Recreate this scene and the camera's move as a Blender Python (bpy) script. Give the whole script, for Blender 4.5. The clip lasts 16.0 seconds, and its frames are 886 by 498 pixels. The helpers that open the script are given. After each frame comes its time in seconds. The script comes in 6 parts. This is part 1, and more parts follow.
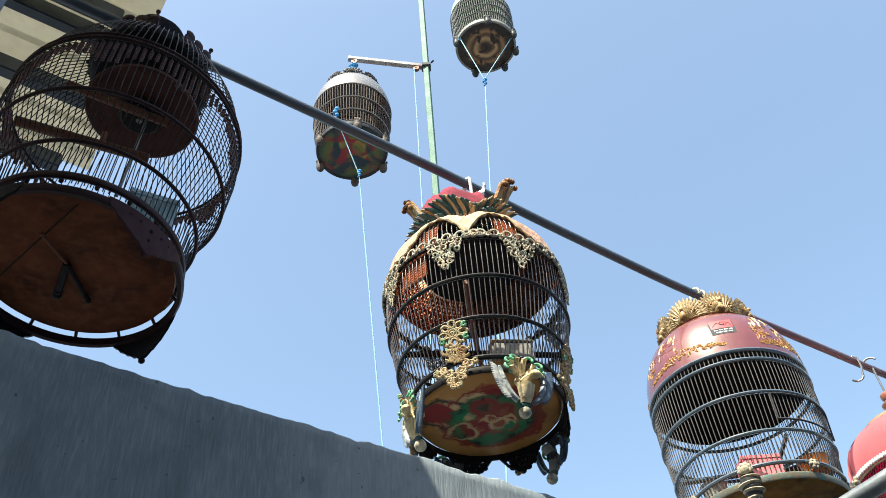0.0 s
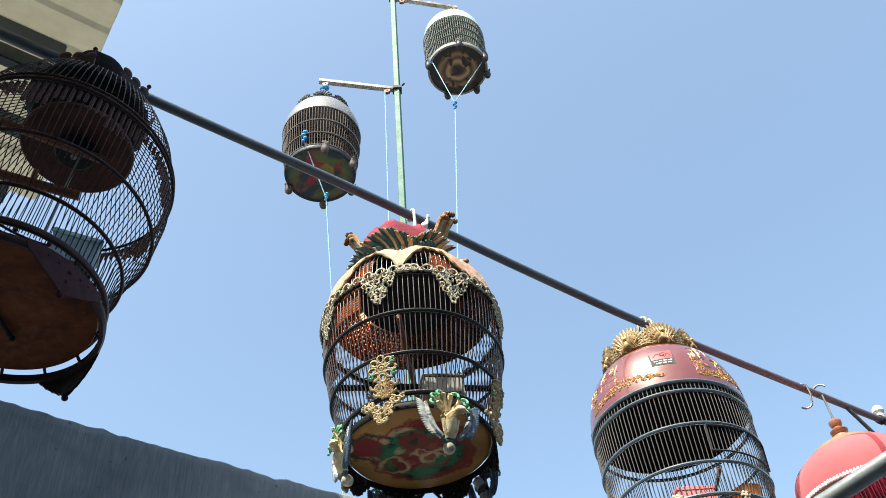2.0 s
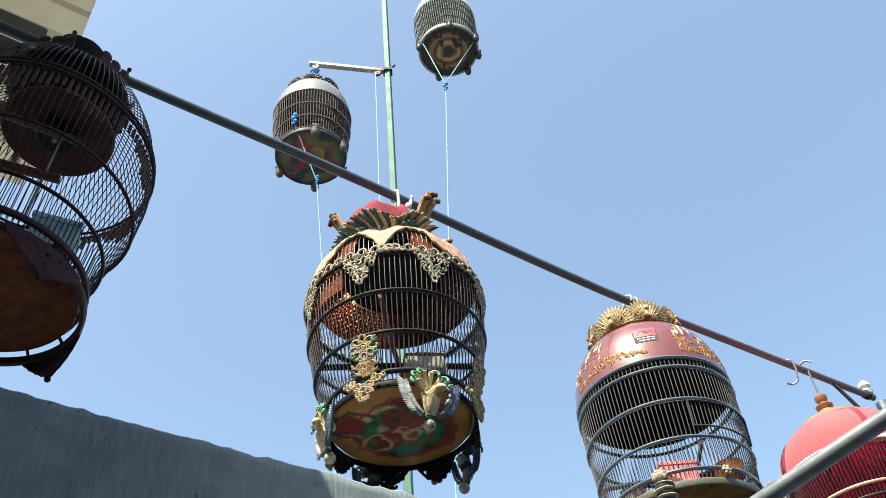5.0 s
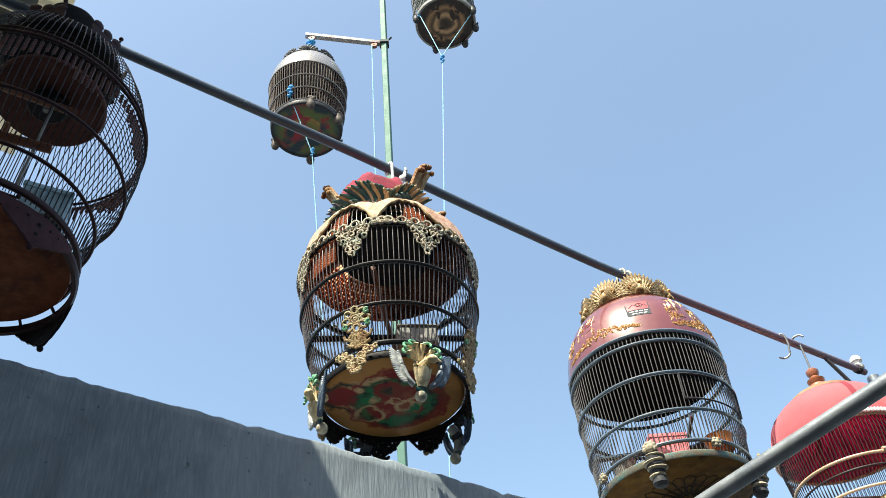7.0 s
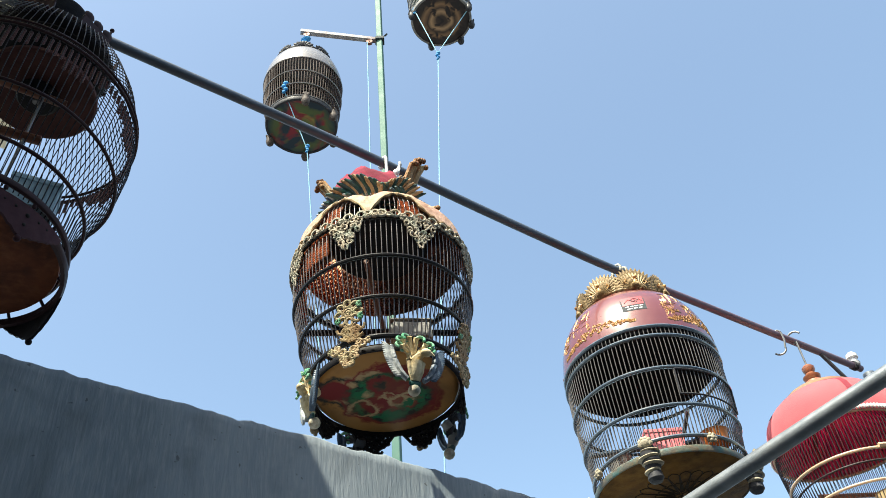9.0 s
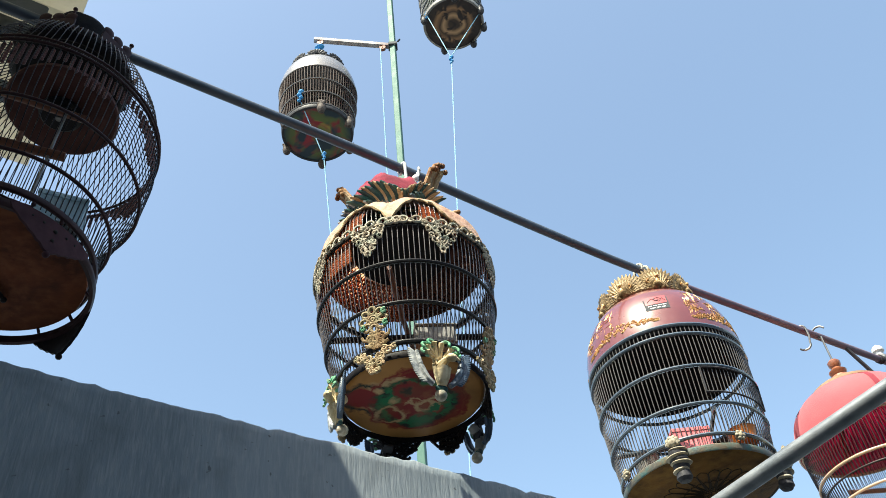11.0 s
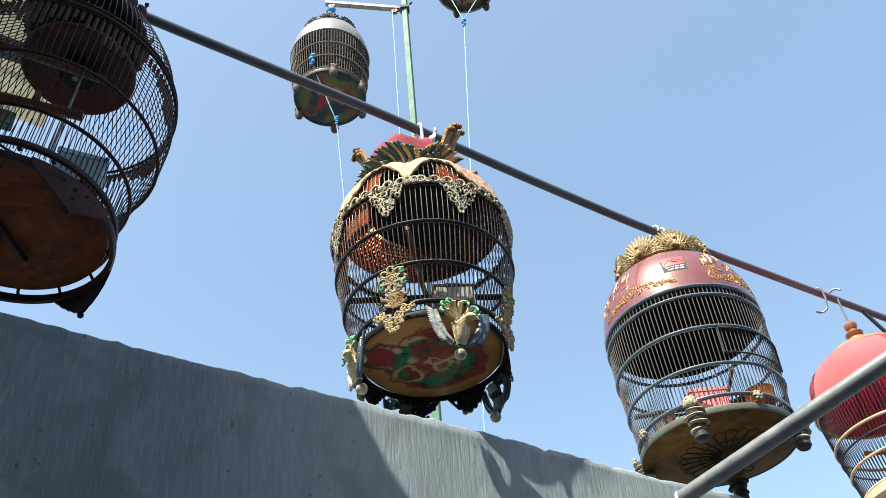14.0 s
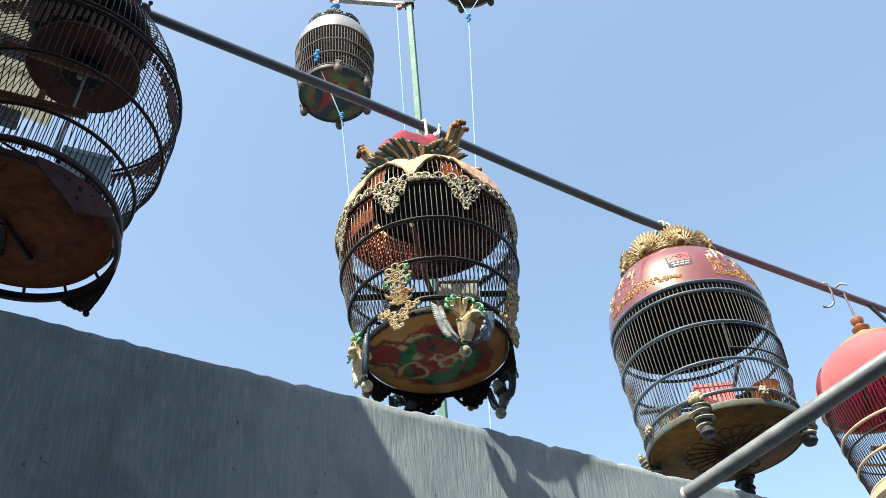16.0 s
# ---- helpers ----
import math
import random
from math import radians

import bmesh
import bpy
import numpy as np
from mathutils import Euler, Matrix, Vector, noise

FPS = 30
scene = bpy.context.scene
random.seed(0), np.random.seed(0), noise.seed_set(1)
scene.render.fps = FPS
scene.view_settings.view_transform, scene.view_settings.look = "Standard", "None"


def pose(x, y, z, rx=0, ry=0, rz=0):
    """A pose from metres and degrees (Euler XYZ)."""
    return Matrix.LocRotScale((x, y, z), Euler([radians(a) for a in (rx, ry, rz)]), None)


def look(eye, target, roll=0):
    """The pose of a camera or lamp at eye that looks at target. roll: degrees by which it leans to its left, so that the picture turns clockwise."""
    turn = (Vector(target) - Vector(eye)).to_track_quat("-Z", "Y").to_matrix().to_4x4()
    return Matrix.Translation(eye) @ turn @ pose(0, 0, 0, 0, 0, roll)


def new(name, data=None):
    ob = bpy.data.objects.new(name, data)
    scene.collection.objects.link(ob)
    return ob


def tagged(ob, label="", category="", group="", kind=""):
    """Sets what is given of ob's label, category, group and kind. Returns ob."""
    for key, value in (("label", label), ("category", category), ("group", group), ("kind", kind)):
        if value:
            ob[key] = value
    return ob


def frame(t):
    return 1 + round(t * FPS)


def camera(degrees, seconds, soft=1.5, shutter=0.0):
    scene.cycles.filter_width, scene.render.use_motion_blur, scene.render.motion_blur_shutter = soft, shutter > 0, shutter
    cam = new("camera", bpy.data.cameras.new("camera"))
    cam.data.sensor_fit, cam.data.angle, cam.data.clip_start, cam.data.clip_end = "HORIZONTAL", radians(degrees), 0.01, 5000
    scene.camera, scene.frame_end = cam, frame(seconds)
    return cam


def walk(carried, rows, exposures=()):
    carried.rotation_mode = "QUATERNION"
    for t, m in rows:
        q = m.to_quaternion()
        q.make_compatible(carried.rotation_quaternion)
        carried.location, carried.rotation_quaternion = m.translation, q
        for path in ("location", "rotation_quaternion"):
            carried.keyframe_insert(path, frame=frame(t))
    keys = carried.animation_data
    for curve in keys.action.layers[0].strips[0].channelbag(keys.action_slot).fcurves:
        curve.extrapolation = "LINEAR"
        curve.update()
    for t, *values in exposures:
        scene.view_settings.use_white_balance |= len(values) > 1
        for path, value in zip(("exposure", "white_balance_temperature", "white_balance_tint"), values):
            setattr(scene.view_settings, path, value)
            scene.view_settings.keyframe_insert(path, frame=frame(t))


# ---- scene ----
# ---------------------------------------------------------------- camera
cam = camera(52.2, 16.0, soft=0.75)
PATH = [
    (0.0, -0.0, 0.0, 1.6, 135.5, 3.8, 0.0),
    (0.5, -0.0054, -0.0044, 1.6037, 135.416, 3.789, -0.069),
    (1.0, 0.01, -0.02, 1.6143, 135.301, 3.801, -0.099),
    (1.5, 0.0644, -0.0398, 1.6109, 135.8, 3.824, -0.549),
    (2.0, 0.1204, -0.0489, 1.6037, 136.382, 4.14, -0.548),
    (2.5, 0.1479, -0.0511, 1.5911, 136.649, 4.252, -0.385),
    (3.0, 0.1392, -0.0421, 1.5854, 136.695, 4.169, -0.368),
    (3.5, 0.1435, -0.0515, 1.5822, 136.587, 4.167, -0.262),
    (4.0, 0.154, -0.0565, 1.5864, 136.134, 4.463, -0.258),
    (6.5, 0.1586, -0.0478, 1.5872, 134.119, 4.655, -0.221),
    (7.0, 0.1662, -0.052, 1.582, 133.653, 4.516, -0.514),
    (7.5, 0.1725, -0.0495, 1.5792, 133.535, 4.49, -0.662),
    (8.0, 0.1803, -0.0383, 1.5834, 133.5, 4.579, -0.74),
    (8.5, 0.1811, -0.0287, 1.5825, 133.525, 4.628, -0.799),
    (9.0, 0.1718, -0.0324, 1.5834, 133.599, 4.647, -0.707),
    (11.5, 0.1577, -0.038, 1.5842, 133.973, 4.993, 1.407),
    (12.0, 0.1532, -0.0367, 1.5844, 133.014, 4.877, 1.462),
    (12.5, 0.1481, -0.0343, 1.5814, 132.446, 4.818, 1.546),
    (13.0, 0.1503, -0.0233, 1.582, 132.124, 4.729, 1.594),
    (13.5, 0.1477, -0.0258, 1.5777, 132.124, 4.693, 1.611),
    (14.0, 0.141, -0.0234, 1.5769, 131.949, 4.676, 1.628),
    (14.5, 0.141, -0.0068, 1.5762, 131.599, 4.584, 1.863),
    (15.0, 0.145, -0.0045, 1.5757, 131.661, 4.551, 1.812),
    (15.5, 0.1427, -0.018, 1.5796, 131.672, 4.657, 1.972),
    (16.0, 0.1443, -0.0252, 1.5793, 131.68, 4.603, 2.08),
]
walk(cam, [(t, pose(x, y, z, rx, ry, rz)) for t, x, y, z, rx, ry, rz in PATH], [(0.0, 1.33, 6930, 0), (1.0, 1.31, 6930, 0), (3.0, 1.25, 6930, 0), (8.0, 1.24, 6930, 0), (12.5, 1.25, 6930, 0), (16.0, 1.30, 6930, 0)])

# ---------------------------------------------------------------- light
SUN = Vector((-0.282, -0.452, 0.85)).normalized()
world = bpy.data.worlds.new("sky")
scene.world = world
world.use_nodes = True
sky = world.node_tree.nodes.new("ShaderNodeTexSky")
sky.sky_type = "NISHITA"
sky.sun_disc = False
sky.sun_elevation = math.asin(SUN.z)
sky.sun_rotation = math.atan2(SUN.x, SUN.y) % (2 * math.pi)
sky.altitude, sky.air_density, sky.dust_density, sky.ozone_density = 30, 1.0, 2.6, 0.5
back = world.node_tree.nodes["Background"]
back.inputs["Strength"].default_value = 0.15
world.node_tree.links.new(sky.outputs["Color"], back.inputs["Color"])
sun = new("sun", bpy.data.lights.new("sun", "SUN"))
sun.data.energy, sun.data.angle, sun.data.color = 5.0, radians(0.55), (1.0, 0.95, 0.87)
sun.matrix_world = look(SUN * 30, (0, 0, 0))


# ---------------------------------------------------------------- materials
def material(name, colour, rough=0.5, metal=0.0, coat=0.0, second=None, scale=20.0, amount=0.5, bump=0.0, bump_scale=120.0,
             third=None, third_scale=6.0, third_amount=0.4, stretch=(1, 1, 1), per_object=0.0, spec=0.5, sheen=0.0, specks=None):
    """A surface with two scales of colour variation and fine relief."""
    m = bpy.data.materials.new(name)
    m.use_nodes = True
    nt = m.node_tree
    n, l = nt.nodes, nt.links
    b = n["Principled BSDF"]
    b.inputs["Roughness"].default_value, b.inputs["Metallic"].default_value = rough, metal
    b.inputs["Coat Weight"].default_value, b.inputs["Coat Roughness"].default_value = coat, 0.06
    b.inputs["Specular IOR Level"].default_value, b.inputs["Sheen Weight"].default_value = spec, sheen
    co = n.new("ShaderNodeTexCoord")
    mp = n.new("ShaderNodeMapping")
    mp.inputs["Scale"].default_value = stretch
    l.new(co.outputs["Object"], mp.inputs["Vector"])

    def noise_of(s, detail=6.0, rough_=0.6):
        t = n.new("ShaderNodeTexNoise")
        t.inputs["Scale"].default_value, t.inputs["Detail"].default_value, t.inputs["Roughness"].default_value = s, detail, rough_
        l.new(mp.outputs["Vector"], t.inputs["Vector"])
        return t.outputs["Fac"]

    def ramp(fac, lo, hi, top):
        r = n.new("ShaderNodeMapRange")
        r.inputs["From Min"].default_value, r.inputs["From Max"].default_value, r.inputs["To Max"].default_value = lo, hi, top
        l.new(fac, r.inputs["Value"])
        return r.outputs["Result"]

    def mix(fac, a, c):
        x = n.new("ShaderNodeMix")
        x.data_type = "RGBA"
        l.new(fac, x.inputs["Factor"])
        if isinstance(a, tuple):
            x.inputs["A"].default_value = (*a, 1)
        else:
            l.new(a, x.inputs["A"])
        x.inputs["B"].default_value = (*c, 1)
        return x.outputs["Result"]

    second = second or tuple(0.72 * v for v in colour)
    out = mix(ramp(noise_of(scale), 0.38, 0.66, amount), tuple(colour), second)
    if third:
        out = mix(ramp(noise_of(third_scale), 0.45, 0.66, third_amount), out, third)
    if specks:
        dots = n.new("ShaderNodeTexNoise")
        dots.inputs["Scale"].default_value, dots.inputs["Detail"].default_value = 70, 2
        l.new(co.outputs["Object"], dots.inputs["Vector"])
        out = mix(ramp(dots.outputs["Fac"], 0.71, 0.75, 0.75), out, specks)
        stain = n.new("ShaderNodeTexNoise")
        stain.inputs["Scale"].default_value, stain.inputs["Detail"].default_value, stain.inputs["Distortion"].default_value = 7.0, 7, 0.8
        l.new(co.outputs["Object"], stain.inputs["Vector"])
        out = mix(ramp(stain.outputs["Fac"], 0.48, 0.66, 0.55), out, tuple(0.52 * v for v in colour))
    if per_object:
        info = n.new("ShaderNodeObjectInfo")
        out = mix(ramp(info.outputs["Random"], 0.0, 1.0, per_object), out, tuple(0.45 * v for v in colour))
    l.new(out, b.inputs["Base Color"])
    rr = n.new("ShaderNodeMapRange")
    rr.inputs["To Min"].default_value, rr.inputs["To Max"].default_value = max(0.02, rough - 0.1), min(1, rough + 0.15)
    l.new(noise_of(scale * 2.3), rr.inputs["Value"])
    l.new(rr.outputs["Result"], b.inputs["Roughness"])
    if bump:
        bp = n.new("ShaderNodeBump")
        bp.inputs["Strength"].default_value, bp.inputs["Distance"].default_value = bump, 0.004
        l.new(noise_of(bump_scale, 8.0), bp.inputs["Height"])
        l.new(bp.outputs["Normal"], b.inputs["Normal"])
    return m


def painted_disc(name, stops, rings, swirl, blobs, radius):
    """Painted round board: colours by distance from the middle, with swirling brushed motifs."""
    m = bpy.data.materials.new(name)
    m.use_nodes = True
    nt = m.node_tree
    n, l = nt.nodes, nt.links
    b = n["Principled BSDF"]
    b.inputs["Roughness"].default_value = 0.45
    co = n.new("ShaderNodeTexCoord")
    warp = n.new("ShaderNodeTexNoise")
    warp.inputs["Scale"].default_value, warp.inputs["Detail"].default_value = swirl, 3
    l.new(co.outputs["Object"], warp.inputs["Vector"])
    off = n.new("ShaderNodeVectorMath")
    off.operation = "MULTIPLY_ADD"
    off.inputs[1].default_value = (rings, rings, 0)
    l.new(warp.outputs["Color"], off.inputs[0])
    l.new(co.outputs["Object"], off.inputs[2])
    sub = n.new("ShaderNodeVectorMath")
    sub.operation = "SUBTRACT"
    sub.inputs[1].default_value = (rings * 0.5, rings * 0.5, 0)
    l.new(off.outputs[0], sub.inputs[0])
    flat = n.new("ShaderNodeVectorMath")
    flat.operation = "MULTIPLY"
    flat.inputs[1].default_value = (1 / radius, 1 / radius, 0)
    l.new(sub.outputs[0], flat.inputs[0])
    length = n.new("ShaderNodeVectorMath")
    length.operation = "LENGTH"
    l.new(flat.outputs[0], length.inputs[0])
    ramp = n.new("ShaderNodeValToRGB")
    el = ramp.color_ramp.elements
    while len(el) < len(stops):
        el.new(0.5)
    for e, (p, c) in zip(el, stops):
        e.position, e.color = p, (*c, 1)
    l.new(length.outputs["Value"], ramp.inputs["Fac"])
    out = ramp.outputs["Color"]
    for k, (c, s, lo, hi, lim) in enumerate(blobs):
        t = n.new("ShaderNodeTexNoise")
        t.noise_dimensions = "4D"
        t.inputs["W"].default_value = 3.7 * k + 1
        t.inputs["Scale"].default_value, t.inputs["Detail"].default_value, t.inputs["Distortion"].default_value = s, 2, 1.2
        l.new(co.outputs["Object"], t.inputs["Vector"])
        r = n.new("ShaderNodeMapRange")
        r.inputs["From Min"].default_value, r.inputs["From Max"].default_value = lo, hi
        l.new(t.outputs["Fac"], r.inputs["Value"])
        inner = n.new("ShaderNodeMapRange")
        inner.inputs["From Min"].default_value, inner.inputs["From Max"].default_value = lim + 0.06, lim - 0.02
        l.new(length.outputs["Value"], inner.inputs["Value"])
        mul = n.new("ShaderNodeMath")
        mul.operation = "MULTIPLY"
        l.new(r.outputs["Result"], mul.inputs[0])
        l.new(inner.outputs["Result"], mul.inputs[1])
        x = n.new("ShaderNodeMix")
        x.data_type = "RGBA"
        l.new(mul.outputs[0], x.inputs["Factor"])
        l.new(out, x.inputs["A"])
        x.inputs["B"].default_value = (*c, 1)
        out = x.outputs["Result"]
    l.new(out, b.inputs["Base Color"])
    return m


PLASTER = material("cement plaster", (0.245, 0.282, 0.315), 0.85, second=(0.132, 0.165, 0.196), scale=1.3, amount=0.85, bump=0.5, bump_scale=60,
                   third=(0.36, 0.385, 0.40), third_scale=70, third_amount=0.36, stretch=(3.2, 3.2, 0.36), spec=0.1, specks=(0.075, 0.08, 0.085))
CONCRETE = material("dark earth yard", (0.056, 0.063, 0.074), 0.9, second=(0.040, 0.045, 0.053), scale=1.3, bump=0.4, third=(0.075, 0.08, 0.088), third_scale=9)
ROD = material("grey painted steel", (0.080, 0.098, 0.124), 0.42, metal=0.2, second=(0.056, 0.070, 0.090), scale=9, amount=0.7, bump=0.1)
ROD_PRIMER = material("red-brown primed steel", (0.155, 0.095, 0.125), 0.5, metal=0.2, second=(0.12, 0.082, 0.105), scale=7, amount=0.8, third=(0.14, 0.13, 0.15), third_scale=3, bump=0.1)
# Lining for the right side, its shade put into the colour.
LINING_SHADED = material("shaded brown lining", (0.060, 0.026, 0.018), 0.85, second=(0.025, 0.012, 0.010), scale=60, amount=0.8, bump=0.6, bump_scale=220, spec=0.1)
# Darker copy of the wicker that carries the back right wall's shade.
WICKER_SHADED = material("shaded copy of the wicker strand", (0.17, 0.085, 0.060), 0.65, second=(0.070, 0.036, 0.028), scale=60, amount=0.85, bump=0.3, spec=0.15)
# Left-hand copy of the lining, added to look lit by the sun.
BACKING_LIT = material("sunlit copy of the brown lining", (0.34, 0.13, 0.07), 0.8, second=(0.16, 0.06, 0.035), scale=90, amount=0.8, bump=0.6, bump_scale=220, spec=0.1)
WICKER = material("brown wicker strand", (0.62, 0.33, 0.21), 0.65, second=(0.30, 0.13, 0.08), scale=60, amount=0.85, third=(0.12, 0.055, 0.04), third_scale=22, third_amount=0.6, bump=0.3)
# Black that stands for shade under the dome and in pierced holes.
SHADE_BLACK = material("black for shaded hollows", (0.03, 0.027, 0.028), 0.8, second=(0.045, 0.04, 0.036), scale=40, spec=0.12)
GALV = material("galvanised steel", (0.19, 0.21, 0.235), 0.42, metal=0.4, second=(0.085, 0.10, 0.118), scale=30, amount=0.7, third=(0.26, 0.27, 0.275), third_scale=9, third_amount=0.35, bump=0.12)
WHITE_PAINT = material("chipped white paint", (0.62, 0.61, 0.59), 0.6, second=(0.25, 0.24, 0.23), scale=45, amount=0.5, bump=0.3)
STEEL = material("hook steel", (0.20, 0.20, 0.20), 0.42, metal=0.8, second=(0.10, 0.08, 0.07), scale=60)
DARK_STEEL = material("dark painted steel", (0.045, 0.055, 0.06), 0.5, metal=0.2, second=(0.03, 0.03, 0.03), scale=12, bump=0.1, spec=0.12)
SHEET = material("cream roofing sheet", (0.64, 0.62, 0.55), 0.6, second=(0.52, 0.49, 0.42), scale=5, amount=0.6, third=(0.26, 0.20, 0.13), third_scale=22, third_amount=0.3, bump=0.15)

GREEN_PAINT = material("pale green paint", (0.085, 0.170, 0.140), 0.55, second=(0.065, 0.135, 0.11), scale=7, bump=0.15, third=(0.13, 0.18, 0.155), third_scale=30, third_amount=0.2, spec=0.1)
BARE_TUBE = material("worn square tube", (0.34, 0.33, 0.33), 0.45, metal=0.3, second=(0.13, 0.065, 0.055), scale=11, amount=0.9, third=(0.55, 0.53, 0.52), third_scale=20, third_amount=0.5, bump=0.15)
ROPE = material("pale blue nylon rope", (0.20, 0.42, 0.54), 0.7, second=(0.34, 0.55, 0.64), scale=120, bump=0.5, bump_scale=400)
BLUE_ROPE = material("blue nylon knot", (0.04, 0.26, 0.55), 0.7, second=(0.02, 0.16, 0.40), scale=120, bump=0.5, bump_scale=400)
L_WOOD = material("dark red-brown lacquered wood", (0.044, 0.022, 0.024), 0.42, second=(0.020, 0.011, 0.013), scale=30, bump=0.12, stretch=(1, 1, 0.3), spec=0.12)
L_BAR = material("dark bamboo bar", (0.015, 0.012, 0.015), 0.4, second=(0.010, 0.008, 0.010), scale=40, per_object=0.4, spec=0.2)
L_BEAD = material("red-brown turned bead", (0.20, 0.105, 0.10), 0.3, second=(0.06, 0.025, 0.02), scale=60, spec=0.12)
L_BOARD = material("stained plywood", (0.160, 0.048, 0.020), 0.6, second=(0.055, 0.018, 0.011), scale=11, amount=0.95, third=(0.22, 0.075, 0.033), third_scale=40, third_amount=0.55, bump=0.2, stretch=(1, 1.3, 1), spec=0.08)
L_TOPBOARD = material("red-brown ceiling board", (0.085, 0.036, 0.032), 0.6, second=(0.045, 0.019, 0.017), scale=14, amount=0.8, bump=0.2, third=(0.11, 0.048, 0.036), third_scale=34, third_amount=0.4, spec=0.12)
BLACK_WOOD = material("black stained wood", (0.014, 0.012, 0.013), 0.5, second=(0.008, 0.008, 0.009), scale=40, bump=0.2, spec=0.12)
BLACK_CLOTH = material("black cloth", (0.007, 0.007, 0.009), 0.9, second=(0.012, 0.012, 0.014), scale=60, bump=0.4, spec=0.12)
M_BAR = material("brown-black bamboo bar", (0.062, 0.050, 0.050), 0.26, second=(0.024, 0.018, 0.018), scale=45, per_object=0.6, spec=0.7)
# Lit copy for the front skirt, tinted by the sky it reflects.
L_SKIRT_LIT = material("purple-brown lacquer with sky light in its colour", (0.070, 0.034, 0.040), 0.6, second=(0.034, 0.016, 0.020), scale=40, bump=0.2, spec=0.05)
M_RING = material("black lacquered ring", (0.012, 0.012, 0.016), 0.34, second=(0.022, 0.02, 0.02), scale=40, spec=0.25)
CARVED = material("carved cream paint", (0.50, 0.39, 0.25), 0.6, second=(0.22, 0.12, 0.06), scale=85, amount=0.8, third=(0.06, 0.18, 0.11), third_scale=26, third_amount=0.4, bump=0.6, bump_scale=150, spec=0.1)
CARVED_PALE = material("pale carved paint", (0.54, 0.47, 0.37), 0.55, second=(0.20, 0.15, 0.10), scale=85, amount=0.85, third=(0.07, 0.19, 0.18), third_scale=44, third_amount=0.5, bump=0.6, bump_scale=150, spec=0.1)
CREAM = material("cream painted wood", (0.45, 0.32, 0.24), 0.65, second=(0.22, 0.11, 0.07), scale=46, amount=0.8, third=(0.42, 0.23, 0.18), third_scale=20, third_amount=0.6, bump=0.8, bump_scale=90, spec=0.15)
GREEN_CARVE = material("green painted carving", (0.05, 0.27, 0.14), 0.45, second=(0.55, 0.55, 0.42), scale=70, amount=0.35, bump=0.4)
BLUE_CARVE = material("blue-black painted carving", (0.025, 0.055, 0.10), 0.45, second=(0.12, 0.13, 0.14), scale=70, amount=0.5, bump=0.4)
FOOT_PAINT = material("gilded cream foot paint", (0.64, 0.52, 0.31), 0.5, second=(0.30, 0.20, 0.09), scale=70, amount=0.7, bump=0.6, bump_scale=90, third=(0.74, 0.66, 0.48), third_scale=40, third_amount=0.5, spec=0.2)
FEATHER = material("grey-white feather paint", (0.42, 0.43, 0.42), 0.5, second=(0.07, 0.09, 0.12), scale=70, amount=0.85, bump=0.4, spec=0.2)
LEAF_CREAM = material("worn cream leaf paint", (0.50, 0.38, 0.22), 0.55, second=(0.26, 0.13, 0.06), scale=40, amount=0.8, third=(0.10, 0.09, 0.07), third_scale=60, third_amount=0.4, bump=0.5, bump_scale=90, spec=0.15)
LEAF_DARK = material("dark blue-green leaf paint", (0.030, 0.062, 0.075), 0.5, second=(0.03, 0.13, 0.085), scale=45, amount=0.7, third=(0.20, 0.20, 0.18), third_scale=50, third_amount=0.3, bump=0.4, spec=0.15)
LEAF_RUST = material("red-brown leaf paint", (0.19, 0.075, 0.03), 0.5, second=(0.06, 0.022, 0.016), scale=50, amount=0.8, third=(0.45, 0.27, 0.10), third_scale=40, third_amount=0.5, bump=0.4, spec=0.15)
AMBER = material("amber painted carving", (0.38, 0.20, 0.075), 0.5, second=(0.19, 0.06, 0.03), scale=50, amount=0.8, bump=0.4, spec=0.2, third=(0.46, 0.33, 0.17), third_scale=30)
RED_CLOTH = material("crimson cloth", (0.25, 0.020, 0.045), 0.85, second=(0.12, 0.010, 0.025), scale=26, amount=0.8, bump=0.6, bump_scale=60, sheen=0.1, spec=0.15)
R_LACQUER = material("red-brown lacquer", (0.150, 0.028, 0.026), 0.28, second=(0.12, 0.024, 0.022), scale=8, coat=1.0, third=(0.22, 0.06, 0.05), third_scale=30, third_amount=0.3)
R_LACQUER.node_tree.nodes["Principled BSDF"].inputs["Coat Roughness"].default_value = 0.11
GOLD = material("gold paint", (0.25, 0.165, 0.068), 0.5, metal=0.25, second=(0.085, 0.05, 0.024), scale=80, amount=0.75, third=(0.34, 0.25, 0.12), third_scale=40, third_amount=0.35, bump=0.4, bump_scale=200)
GOLD_LEAF = material("thin gold motif", (0.52, 0.30, 0.11), 0.4, metal=0.2, second=(0.50, 0.22, 0.10), scale=60, amount=0.6)
R_RING = material("slate blue lacquered ring", (0.055, 0.08, 0.11), 0.22, second=(0.11, 0.14, 0.17), scale=40, coat=0.9)
R_BAR = material("grey-brown bamboo bar", (0.105, 0.095, 0.088), 0.28, second=(0.05, 0.044, 0.042), scale=40, per_object=0.45, spec=0.6)
R_BASE = material("olive-brown carved board", (0.165, 0.078, 0.018), 0.5, second=(0.036, 0.021, 0.010), scale=11, amount=0.95, bump=0.3, third=(0.27, 0.145, 0.038), third_scale=26, third_amount=0.5, spec=0.1)
TRAY_LINE = material("dark cut of the carving", (0.035, 0.023, 0.012), 0.6, second=(0.02, 0.014, 0.01), scale=40, spec=0.12)
